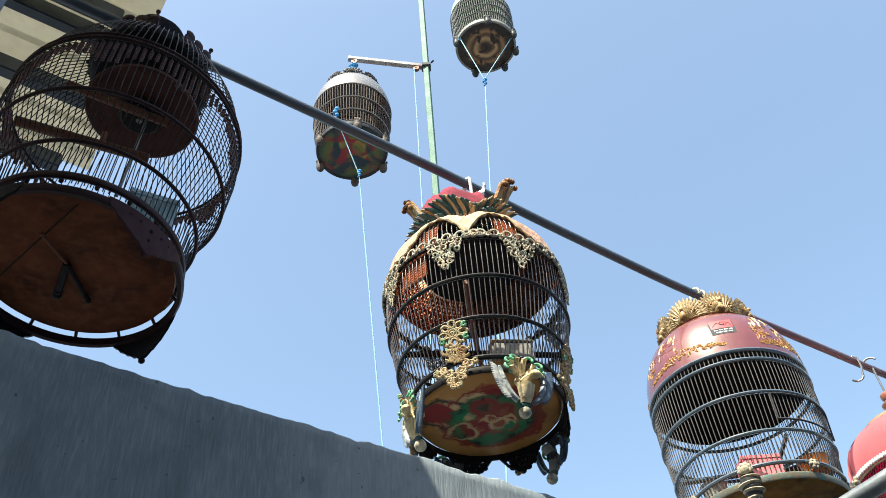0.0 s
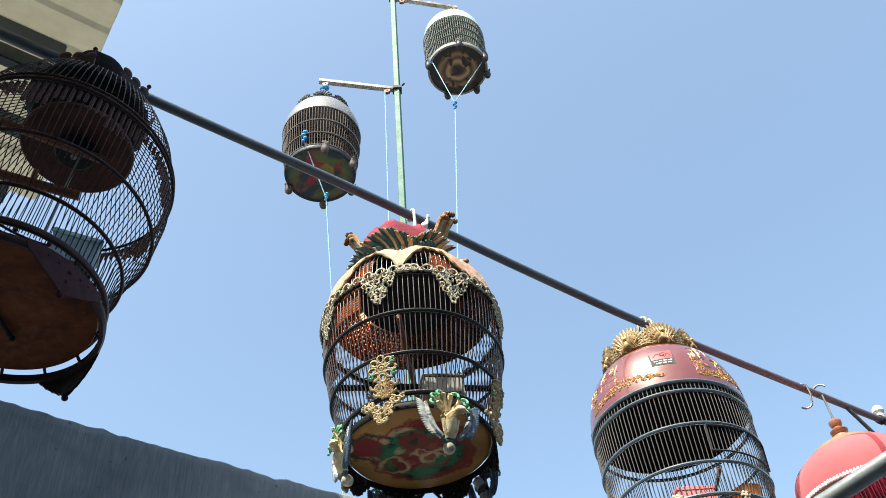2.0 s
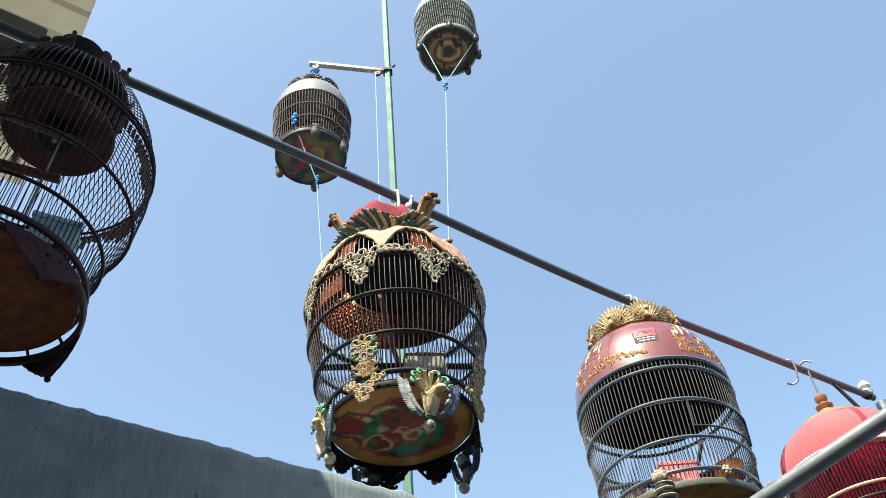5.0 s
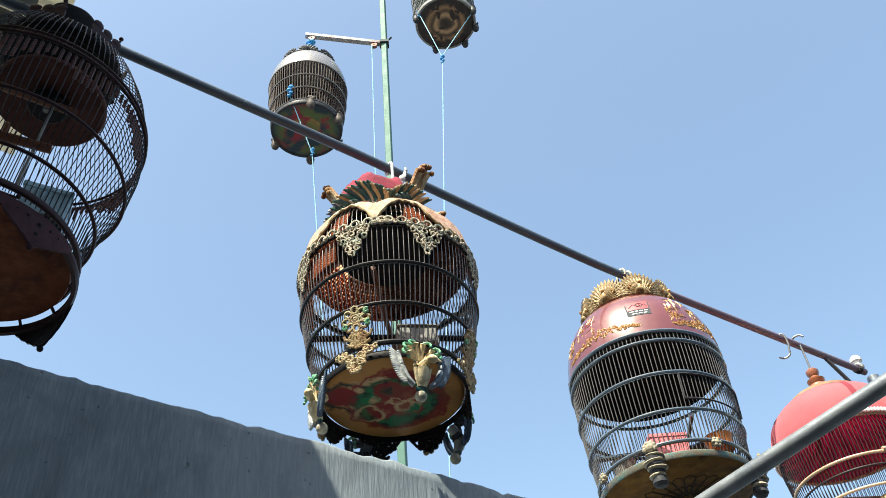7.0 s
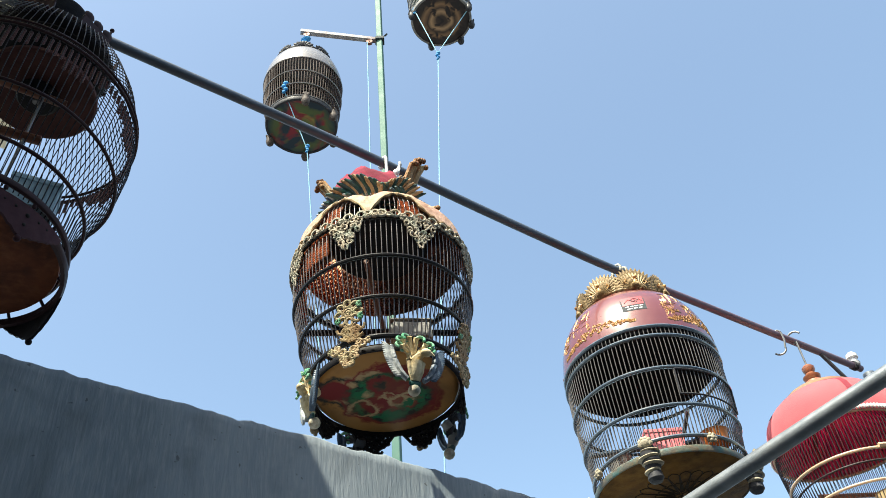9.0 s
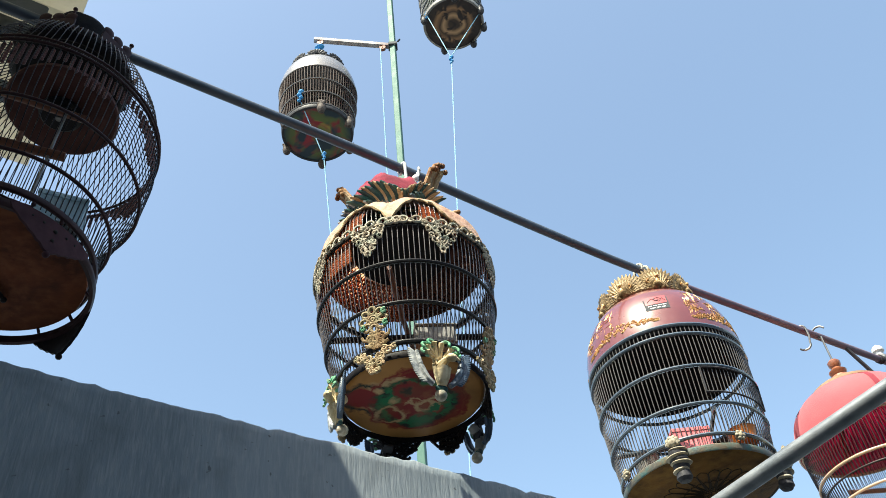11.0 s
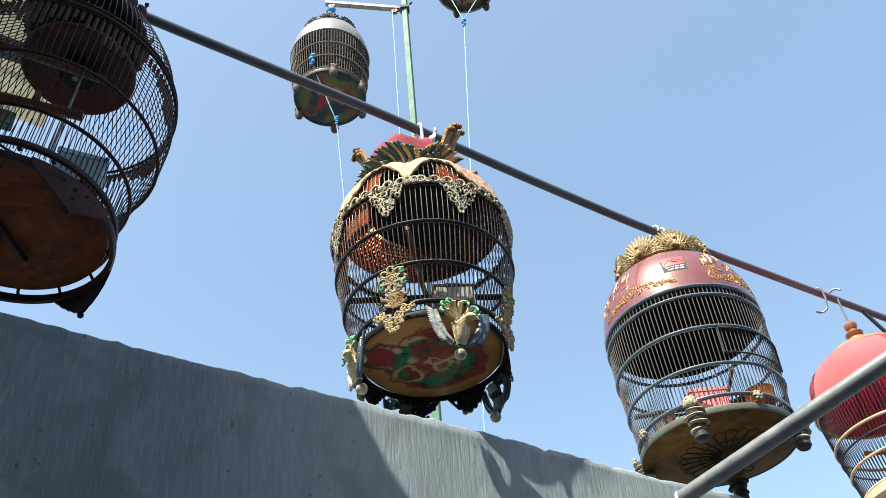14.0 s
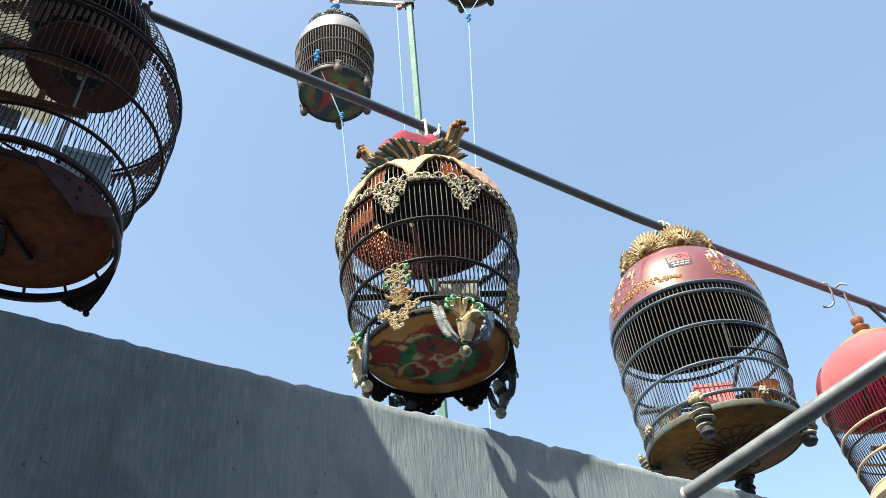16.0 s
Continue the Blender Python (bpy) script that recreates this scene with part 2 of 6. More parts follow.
R_RIM = material("teal and gold painted rim", (0.105, 0.110, 0.100), 0.45, second=(0.18, 0.115, 0.05), scale=22, amount=0.8, third=(0.03, 0.17, 0.17), third_scale=32, third_amount=0.7, bump=0.3)
IVORY = material("ivory paint", (0.60, 0.46, 0.25), 0.5, second=(0.26, 0.19, 0.10), scale=55, amount=0.85, bump=0.4, third=(0.10, 0.09, 0.07), third_scale=30, third_amount=0.4, spec=0.12)
IVORY_PALE = material("pale ivory paint", (0.58, 0.55, 0.45), 0.5, second=(0.30, 0.27, 0.20), scale=55, amount=0.8, bump=0.4, third=(0.10, 0.10, 0.09), third_scale=40, third_amount=0.5, spec=0.2)
R_FOOT = material("worn ivory foot paint", (0.36, 0.31, 0.22), 0.5, second=(0.11, 0.09, 0.065), scale=75, amount=0.8, bump=0.8, bump_scale=80, third=(0.50, 0.46, 0.36), third_scale=50, third_amount=0.5, spec=0.2)
CHARCOAL = material("charcoal paint", (0.04, 0.04, 0.045), 0.45, second=(0.08, 0.08, 0.085), scale=60, bump=0.3, spec=0.12)
PINK_CLOTH = material("pink-red cover cloth", (0.82, 0.17, 0.19), 0.85, second=(0.70, 0.12, 0.14), scale=9, bump=0.35, bump_scale=300, sheen=0.3, spec=0.2)
MAROON = material("maroon band cloth", (0.20, 0.015, 0.03), 0.85, bump=0.3, scale=50)
LACE = material("white braid", (0.78, 0.74, 0.70), 0.8, second=(0.5, 0.4, 0.38), scale=150, bump=0.5, bump_scale=300)
P_WOOD = material("pale varnished wood", (0.58, 0.39, 0.25), 0.4, second=(0.44, 0.27, 0.15), scale=24, bump=0.1, stretch=(1, 1, 0.4), coat=0.3)
P_TURNED = material("orange-brown turned wood", (0.27, 0.095, 0.04), 0.35, second=(0.17, 0.05, 0.03), scale=30, coat=0.4)
P_BAR = material("black fine bar", (0.035, 0.03, 0.032), 0.4, second=(0.06, 0.045, 0.04), scale=40, per_object=0.3, spec=0.12)
SILVER = material("silver-white lacquer", (0.19, 0.185, 0.19), 0.32, metal=0.2, second=(0.21, 0.185, 0.175), scale=6, coat=0.4)
PALE_GREEN = material("pale green lacquer", (0.42, 0.54, 0.42), 0.4, second=(0.32, 0.43, 0.33), scale=8, coat=0.3)
F_BAR = material("weathered bamboo bar", (0.062, 0.040, 0.034), 0.5, second=(0.024, 0.018, 0.017), scale=30, per_object=0.7, spec=0.12)
F_BAR_GREY = material("grey weathered bar", (0.10, 0.11, 0.12), 0.5, second=(0.045, 0.05, 0.055), scale=30, per_object=0.6, spec=0.12)
F_FOOT = material("weathered grey-brown foot", (0.12, 0.10, 0.09), 0.6, second=(0.05, 0.038, 0.035), scale=50, amount=0.8, bump=0.6, bump_scale=90, spec=0.15)
PINK_PLASTIC = material("pink plastic", (0.75, 0.22, 0.24), 0.4, second=(0.65, 0.17, 0.19), scale=10)
ORANGE_PLASTIC = material("orange plastic", (0.70, 0.22, 0.05), 0.4, second=(0.55, 0.16, 0.04), scale=10)
BLUE_PLASTIC = material("pale blue plastic", (0.36, 0.52, 0.60), 0.3, second=(0.22, 0.36, 0.44), scale=10)
RED_PLASTIC = material("red plastic", (0.55, 0.07, 0.05), 0.4, second=(0.4, 0.05, 0.04), scale=10)
GREY_PLASTIC = material("grey plastic", (0.26, 0.25, 0.23), 0.5, second=(0.16, 0.15, 0.14), scale=20, bump=0.2)
DARK_CUP = material("dark cup", (0.035, 0.03, 0.03), 0.45, second=(0.1, 0.08, 0.07), scale=20, spec=0.12)
PERCH = material("brown perch wood", (0.16, 0.07, 0.045), 0.45, second=(0.1, 0.045, 0.03), scale=30, stretch=(1, 1, 1), bump=0.2, spec=0.12)
STICK_DARK = material("grey sticker", (0.045, 0.05, 0.055), 0.7, second=(0.09, 0.095, 0.10), scale=90, spec=0.15)
STICK_RED = material("sticker red", (0.42, 0.05, 0.06), 0.5, second=(0.16, 0.03, 0.04), scale=120, amount=0.6)
STICK_WHITE = material("sticker white", (0.66, 0.66, 0.67), 0.5, second=(0.4, 0.4, 0.4), scale=150, amount=0.5)


def painted_tray(name, base, daubs, front, radius):
    """Board painted with soft brushed rings and blots; each daub is (u, v, ring, width, soft, strength, colour)."""
    m = bpy.data.materials.new(name)
    m.use_nodes = True
    n, l = m.node_tree.nodes, m.node_tree.links
    b = n["Principled BSDF"]
    b.inputs["Roughness"].default_value, b.inputs["Specular IOR Level"].default_value = 0.5, 0.2
    co = n.new("ShaderNodeTexCoord")

    def wobble(scale, amount, vector):
        t = n.new("ShaderNodeTexNoise")
        t.inputs["Scale"].default_value, t.inputs["Detail"].default_value = scale, 4
        l.new(co.outputs["Object"], t.inputs["Vector"])
        s = n.new("ShaderNodeVectorMath")
        s.operation = "SUBTRACT"
        s.inputs[1].default_value = (0.5, 0.5, 0.5)
        l.new(t.outputs["Color"], s.inputs[0])
        a = n.new("ShaderNodeVectorMath")
        a.operation = "MULTIPLY_ADD"
        a.inputs[1].default_value = (amount, amount, 0)
        l.new(s.outputs[0], a.inputs[0])
        l.new(vector, a.inputs[2])
        return a.outputs[0]

    where = wobble(95, 0.016, wobble(26, 0.05, co.outputs["Object"]))
    flat = n.new("ShaderNodeVectorMath")
    flat.operation = "MULTIPLY"
    flat.inputs[1].default_value = (1, 1, 0)
    l.new(where, flat.inputs[0])
    blot = n.new("ShaderNodeTexNoise")
    blot.inputs["Scale"].default_value, blot.inputs["Detail"].default_value = 48, 5
    l.new(co.outputs["Object"], blot.inputs["Vector"])
    out = None
    for u, v, r, w, soft, strength, colour in [(0, 0, 0, 3, 0.01, 1.0, base)] + daubs:
        d = n.new("ShaderNodeVectorMath")
        d.operation = "DISTANCE"
        cx, cy = u * radius, v * radius
        d.inputs[1].default_value = (-math.cos(front) * cy - math.sin(front) * cx, -math.sin(front) * cy + math.cos(front) * cx, 0)
        l.new(flat.outputs[0], d.inputs[0])
        near_ = n.new("ShaderNodeMath")
        near_.operation = "SUBTRACT"
        near_.inputs[1].default_value = r * radius
        l.new(d.outputs["Value"], near_.inputs[0])
        size = n.new("ShaderNodeMath")
        size.operation = "ABSOLUTE"
        l.new(near_.outputs[0], size.inputs[0])
        k = n.new("ShaderNodeMapRange")
        k.inputs["From Min"].default_value, k.inputs["From Max"].default_value = (w + soft) * radius, (w - soft) * radius
        k.inputs["To Max"].default_value = 1.0
        l.new(size.outputs[0], k.inputs["Value"])
        thin = n.new("ShaderNodeMapRange")
        thin.inputs["From Min"].default_value, thin.inputs["From Max"].default_value = 0.62 - 0.5 * strength, 0.70 - 0.5 * strength
        l.new(blot.outputs["Fac"], thin.inputs["Value"])
        mul = n.new("ShaderNodeMath")
        mul.operation = "MULTIPLY"
        l.new(k.outputs["Result"], mul.inputs[0])
        l.new(thin.outputs["Result"], mul.inputs[1])
        x = n.new("ShaderNodeMix")
        x.data_type = "RGBA"
        if out is None:
            x.inputs["Factor"].default_value = 1.0
            x.inputs["A"].default_value = (*colour, 1)
        else:
            l.new(mul.outputs[0], x.inputs["Factor"])
            l.new(out, x.inputs["A"])
        x.inputs["B"].default_value = (*colour, 1)
        out = x.outputs["Result"]
    grime = n.new("ShaderNodeTexNoise")
    grime.inputs["Scale"].default_value, grime.inputs["Detail"].default_value = 14, 7
    l.new(co.outputs["Object"], grime.inputs["Vector"])
    gr = n.new("ShaderNodeMapRange")
    gr.inputs["From Min"].default_value, gr.inputs["From Max"].default_value, gr.inputs["To Max"].default_value = 0.45, 0.75, 0.55
    l.new(grime.outputs["Fac"], gr.inputs["Value"])
    x = n.new("ShaderNodeMix")
    x.data_type = "RGBA"
    l.new(gr.outputs["Result"], x.inputs["Factor"])
    l.new(out, x.inputs["A"])
    x.inputs["B"].default_value = (0.16, 0.07, 0.03, 1)
    l.new(x.outputs["Result"], b.inputs["Base Color"])
    return m


M_RED, M_CRM, M_GRN, M_DRK, M_ORG = (0.20, 0.015, 0.017), (0.48, 0.33, 0.17), (0.012, 0.15, 0.06), (0.008, 0.02, 0.018), (0.25, 0.06, 0.03)
M_DISC = painted_tray("painted amber board", (0.42, 0.20, 0.06), [
    (0.05, 0.02, 0.0, 0.74, 0.06, 1.0, M_RED), (-0.30, -0.12, 0.0, 0.50, 0.04, 1.0, M_CRM), (-0.72, -0.20, 0.0, 0.27, 0.04, 1.0, M_RED), (-0.64, -0.18, 0.34, 0.035, 0.03, 1.0, M_DRK),
    (0.02, 0.08, 0.0, 0.61, 0.04, 1.0, M_DRK), (0.02, 0.08, 0.50, 0.075, 0.05, 0.40, M_GRN), (0.06, 0.04, 0.0, 0.40, 0.05, 1.0, M_ORG), (-0.34, -0.05, 0.0, 0.16, 0.05, 0.8, M_GRN), (-0.30, -0.03, 0.0, 0.06, 0.04, 0.9, M_CRM),
    (-0.04, -0.22, 0.17, 0.07, 0.03, 1.0, M_RED), (-0.06, -0.22, 0.0, 0.09, 0.04, 1.0, M_DRK), (-0.20, 0.26, 0.15, 0.07, 0.03, 1.0, M_RED), (0.22, -0.10, 0.14, 0.06, 0.03, 0.9, M_RED), (0.14, 0.18, 0.12, 0.03, 0.03, 0.8, M_CRM),
    (0.02, 0.06, 0.10, 0.02, 0.02, 0.9, M_CRM), (0.30, 0.10, 0.10, 0.025, 0.02, 0.8, M_CRM), (0.34, 0.34, 0.0, 0.20, 0.06, 0.40, M_GRN), (-0.02, 0.56, 0.0, 0.14, 0.05, 0.7, M_GRN), (-0.40, 0.30, 0.20, 0.03, 0.02, 0.7, M_CRM), (0.05, 0.02, 0.74, 0.03, 0.03, 0.6, M_RED)],
    math.atan2(-1.517, -0.163), 0.140)
F1_DISC = painted_disc("painted green and red board", [(0.0, (0.42, 0.03, 0.03)), (0.25, (0.10, 0.14, 0.03)), (0.45, (0.35, 0.25, 0.05)), (0.52, (0.10, 0.14, 0.03)), (0.8, (0.09, 0.12, 0.035)), (1.0, (0.02, 0.05, 0.06))],
                       0.05, 9, [((0.26, 0.015, 0.025), 9, 0.50, 0.62, 0.95), ((0.01, 0.03, 0.045), 7, 0.48, 0.60, 0.98)], 0.18)
F2_DISC = painted_disc("burnt ring board", [(0.0, (0.03, 0.018, 0.012)), (0.18, (0.05, 0.03, 0.02)), (0.35, (0.50, 0.31, 0.16)), (0.46, (0.06, 0.035, 0.022)), (0.60, (0.32, 0.18, 0.085)), (0.75, (0.04, 0.025, 0.018)), (1.0, (0.02, 0.014, 0.012))],
                       0.04, 10, [((0.02, 0.012, 0.01), 16, 0.52, 0.6, 0.95)], 0.19)

def let_light_through(m, colour, share):
    """Thin stuff through which the sun glows."""
    n, l = m.node_tree.nodes, m.node_tree.links
    glow, blend = n.new("ShaderNodeBsdfTranslucent"), n.new("ShaderNodeMixShader")
    glow.inputs["Color"].default_value = (*colour, 1)
    blend.inputs[0].default_value = share
    l.new(n["Principled BSDF"].outputs[0], blend.inputs[1])
    l.new(glow.outputs[0], blend.inputs[2])
    l.new(blend.outputs[0], n["Material Output"].inputs[0])


# The roof sheet's glow replaces light bounced up from the yard.
let_light_through(SHEET, (0.72, 0.70, 0.62), 0.33)
let_light_through(WICKER, (0.75, 0.36, 0.20), 0.6)
let_light_through(PINK_CLOTH, (0.68, 0.02, 0.24), 0.45)
# The added left backing passes much light, so the weave glows.
let_light_through(BACKING_LIT, (0.88, 0.44, 0.25), 0.8)
let_light_through(LINING_SHADED, (0.20, 0.07, 0.04), 0.25)


# ---------------------------------------------------------------- mesh helpers
def lathe(profile, seg=48, a0=0.0, a1=2 * math.pi):
    """A surface of revolution round z from (radius, height) pairs."""
    full = abs(a1 - a0 - 2 * math.pi) < 1e-6
    cols = seg if full else seg + 1
    v, f = [], []
    for k in range(cols):
        a = a0 + (a1 - a0) * k / seg
        v += [(r * math.cos(a), r * math.sin(a), z) for r, z in profile]
    n = len(profile)
    for k in range(seg):
        for j in range(n - 1):
            p, q = k * n + j, ((k + 1) % cols) * n + j
            f.append((p, q, q + 1, p + 1))
    return v, f


def tube(path, radius, seg=6, closed=False, flat=1.0, taper=None):
    """A round (or flattened) rod along a path."""
    pts = [Vector(p) for p in path]
    n = len(pts)
    v, f = [], []
    up = Vector((0, 0, 1))
    for i, p in enumerate(pts):
        d = (pts[(i + 1) % n] - pts[i - 1]) if closed else (pts[min(i + 1, n - 1)] - pts[max(i - 1, 0)])
        d = d.normalized() if d.length > 1e-9 else Vector((0, 0, 1))
        ref = up if abs(d.dot(up)) < 0.97 else Vector((0, 1, 0))
        a = d.cross(ref).normalized()
        b = a.cross(d).normalized()
        r = radius * (taper(i / max(n - 1, 1)) if taper else 1.0)
        for k in range(seg):
            t = 2 * math.pi * k / seg
            v.append(tuple(p + a * (r * math.cos(t) * flat) + b * (r * math.sin(t))))
    for i in range(n if closed else n - 1):
        for k in range(seg):
            p, q = i * seg, ((i + 1) % n) * seg
            f.append((p + k, p + (k + 1) % seg, q + (k + 1) % seg, q + k))
    if not closed:
        f.append(tuple(range(seg - 1, -1, -1)))
        f.append(tuple(range((n - 1) * seg, n * seg)))
    return v, f


def ring(radius, z, thick=0.003, seg=72, side=8, tall=1.0):
    """A closed hoop of round or upright oval section."""
    prof = [(radius + thick * math.cos(2 * math.pi * k / side), z + thick * tall * math.sin(2 * math.pi * k / side)) for k in range(side + 1)]
    return lathe(prof, seg)


def ball(radius, centre=(0, 0, 0), squash=(1, 1, 1), seg=12, rows=8):
    prof = [(radius * math.sin(math.pi * j / rows), -radius * math.cos(math.pi * j / rows)) for j in range(rows + 1)]
    v, f = lathe(prof, seg)
    return [(x * squash[0] + centre[0], y * squash[1] + centre[1], z * squash[2] + centre[2]) for x, y, z in v], f


def box(size, centre=(0, 0, 0), bevel=0.0):
    bm = bmesh.new()
    bmesh.ops.create_cube(bm, size=1.0, matrix=Matrix.Translation(centre) @ Matrix.Diagonal((*size, 1)))
    if bevel:
        bmesh.ops.bevel(bm, geom=bm.edges[:], offset=bevel, segments=2, affect="EDGES")
    bm.verts.index_update()
    v, f = [tuple(p.co) for p in bm.verts], [tuple(q.index for q in face.verts) for face in bm.faces]
    bm.free()
    return v, f


def moved(vf, m):
    return [tuple(m @ Vector(p)) for p in vf[0]], vf[1]


def join(*parts):
    v, f = [], []
    for pv, pf in parts:
        k = len(v)
        v += pv
        f += [tuple(i + k for i in q) for q in pf]
    return v, f


def mesh_of(name, vf, mat, sharp=38.0):
    me = bpy.data.meshes.new(name)
    me.from_pydata(vf[0], [], vf[1])
    bm = bmesh.new()
    bm.from_mesh(me)
    bmesh.ops.remove_doubles(bm, verts=bm.verts, dist=1e-6)
    bmesh.ops.recalc_face_normals(bm, faces=bm.faces)
    bm.to_mesh(me)
    bm.free()
    for p in me.polygons:
        p.use_smooth = True
    me.set_sharp_from_angle(angle=radians(sharp))
    me.materials.append(mat)
    return me


def part(name, vf, mat, parent=None, label="", m=None, sharp=38.0):
    """One mesh object under a thing or a part."""
    ob = new(name, vf if isinstance(vf, bpy.types.Mesh) else mesh_of(name, vf, mat, sharp))
    if parent:
        ob.parent = parent
    if m is not None:
        ob.matrix_basis = m
    return tagged(ob, label)


def thing(name, place, label, category, group="", kind="", turn=0.0):
    ob = new(name)
    ob.empty_display_size = 0.05
    ob.matrix_basis = pose(*place, 0, 0, turn)
    return tagged(ob, label, category, group, kind)


def at_profile(profile, z):
    """Radius of a (radius, height) profile at a height."""
    pts = sorted(profile, key=lambda p: p[1])
    return float(np.interp(z, [p[1] for p in pts], [p[0] for p in pts]))


def smooth_profile(profile, n):
    """A softened resampling of (radius, height) pairs, in their order."""
    p = np.array(profile, float)
    s = np.concatenate([[0], np.cumsum(np.linalg.norm(np.diff(p, axis=0), axis=1))])
    m = np.zeros_like(p)
    m[1:-1] = (p[2:] - p[:-2]) / (s[2:] - s[:-2])[:, None]
    m[0], m[-1] = (p[1] - p[0]) / (s[1] - s[0]), (p[-1] - p[-2]) / (s[-1] - s[-2])
    out = []
    for t in np.linspace(0, s[-1], n):
        i = min(int(np.searchsorted(s, t, "right")) - 1, len(p) - 2)
        h = s[i + 1] - s[i]
        u = (t - s[i]) / h
        q = (2 * u ** 3 - 3 * u ** 2 + 1) * p[i] + (u ** 3 - 2 * u ** 2 + u) * h * m[i] + (3 * u ** 2 - 2 * u ** 3) * p[i + 1] + (u ** 3 - u ** 2) * h * m[i + 1]
        out.append((float(q[0]), float(q[1])))
    return out


def wrap(profile, angle, u, z, lift=0.004):
    """A place on a round cage: u metres along the girth from an angle, at a height."""
    r = at_profile(profile, z)
    a = angle + u / max(r, 0.02)
    return ((r + lift) * math.cos(a), (r + lift) * math.sin(a), z)


def curl(cx, cz, r, turns=1.4, start=0.0, way=1, n=18, end=0.25):
    """A flat spiral as (u, z) pairs."""
    out = []
    for k in range(n):
        t = k / (n - 1)
        a, q = start + way * turns * 2 * math.pi * t, r * (1 - (1 - end) * t)
        out.append((cx + q * math.cos(a), cz + q * math.sin(a)))
    return out


def fret(profile, angle, z0, lines, thick=0.003, lift=0.004, seg=5):
    """Carved scrollwork: flat lines (u, z) laid round the cage."""
    return join(*[tube([wrap(profile, angle, u, z0 + z, lift) for u, z in line], thick, seg, closed=shut) for line, shut in lines])


def petal(length, width, depth, seg=8, rows=6, blunt=1.5):
    """A pointed carved leaf that stands on the origin along z, facing -y."""
    prof = [(0.001 + width * math.sin(math.pi * min(1, (j / rows) ** blunt * 0.97 + 0.03)) ** 0.7, length * j / rows) for j in range(rows + 1)]
    v, f = lathe(prof, seg)
    return [(x, y * depth / width, z) for x, y, z in v], f


def palmette(width, height, count, layers=2, blunt=1.5):
    """A fan of carved leaves in the xz plane."""
    out = []
    for k in range(layers):
        s = 1 - (0.66 / max(layers - 1, 2)) * k
        for i in range(count):
            a = math.pi * (0.04 + 0.92 * i / (count - 1)) - math.pi / 2
            ln = s * math.hypot(0.5 * width * math.sin(a), height * math.cos(a))
            out.append(moved(petal(ln, 1.25 * ln / count + 0.0025, 0.005 + 0.002 * k, 8, 6, blunt), Matrix.Translation((0, -0.004 * k, 0.0)) @ Matrix.Rotation(a, 4, "Y")))
    out.append(ball(0.16 * height, (0, -0.008, 0.18 * height), (1, 0.7, 1.2)))
    return join(*out)


def around(angle, radius, z=0.0, lean=0.0):
    """A pose on a circle whose -y faces outward."""
    return Matrix.Translation((radius * math.cos(angle), radius * math.sin(angle), z)) @ Matrix.Rotation(angle + math.pi / 2, 4, "Z") @ Matrix.Rotation(lean, 4, "X")


def bars(parent, profile, count, thick, mat, phase=0.0, side=5, steps=9, skip=()):
    """Upright cage bars, alike, each an object of its own."""
    me = mesh_of("bar", tube([(r, 0, z) for r, z in smooth_profile(profile, steps)], thick, side), mat, 80)
    for k in range(count):
        if k not in skip:
            part("bar", me, mat, parent, m=Matrix.Rotation(phase + 2 * math.pi * k / count, 4, "Z"))


def hook(parent, z, mat, r=0.03, thick=0.004, turn=0.0, drop=0.05):
    """An S-shaped hanger whose upper bow goes over the rod."""
    path = [(0, 0, z - drop), (0, 0, z - 0.6 * r)] + [(r * 0.0 + r * math.sin(t) * 1.0, 0, z + r * 0.25 - r * math.cos(t)) for t in np.linspace(0.25, 4.3, 14)]
    part("hook", tube(path, thick, 8), mat, parent, "bent steel hanging hook", m=Matrix.Rotation(turn, 4, "Z"))


def valance(profile_r, angle, half, top, drop, mat_thick=0.005, teeth=5, n=28):
    """A hanging carved skirt with a stepped lower edge, bent round the base."""
    v, f = [], []
    for k in range(n + 1):
        t = -1 + 2 * k / n
        a = angle + half * t
        edge = drop * (1 - abs(t)) ** 0.75 + 0.0035 * abs(math.sin(teeth * math.pi * t)) + 0.004
        for q, zz in ((profile_r, top), (profile_r, top - edge), (profile_r - mat_thick, top - edge), (profile_r - mat_thick, top)):
            v.append((q * math.cos(a), q * math.sin(a), zz))
    for k in range(n):
        p, q = 4 * k, 4 * (k + 1)
        f += [(p + j, p + (j + 1) % 4, q + (j + 1) % 4, q + j) for j in range(4)]
    f += [(0, 3, 2, 1), (4 * n, 4 * n + 1, 4 * n + 2, 4 * n + 3)]
    tip = (profile_r - 0.5 * mat_thick)
    return join((v, f), ball(0.006, (tip * math.cos(angle), tip * math.sin(angle), top - drop - 0.009)))


def cup(radius, height, taper=0.85):
    """An open feeding cup with a rolled lip."""
    r0 = radius * taper
    return lathe([(0.0, 0.0), (r0, 0.0), (radius, height), (radius + 0.002, height + 0.002), (radius - 0.002, height + 0.002), (radius - 0.003, height - 0.002), (r0 - 0.003, 0.004), (0, 0.004)], 28)


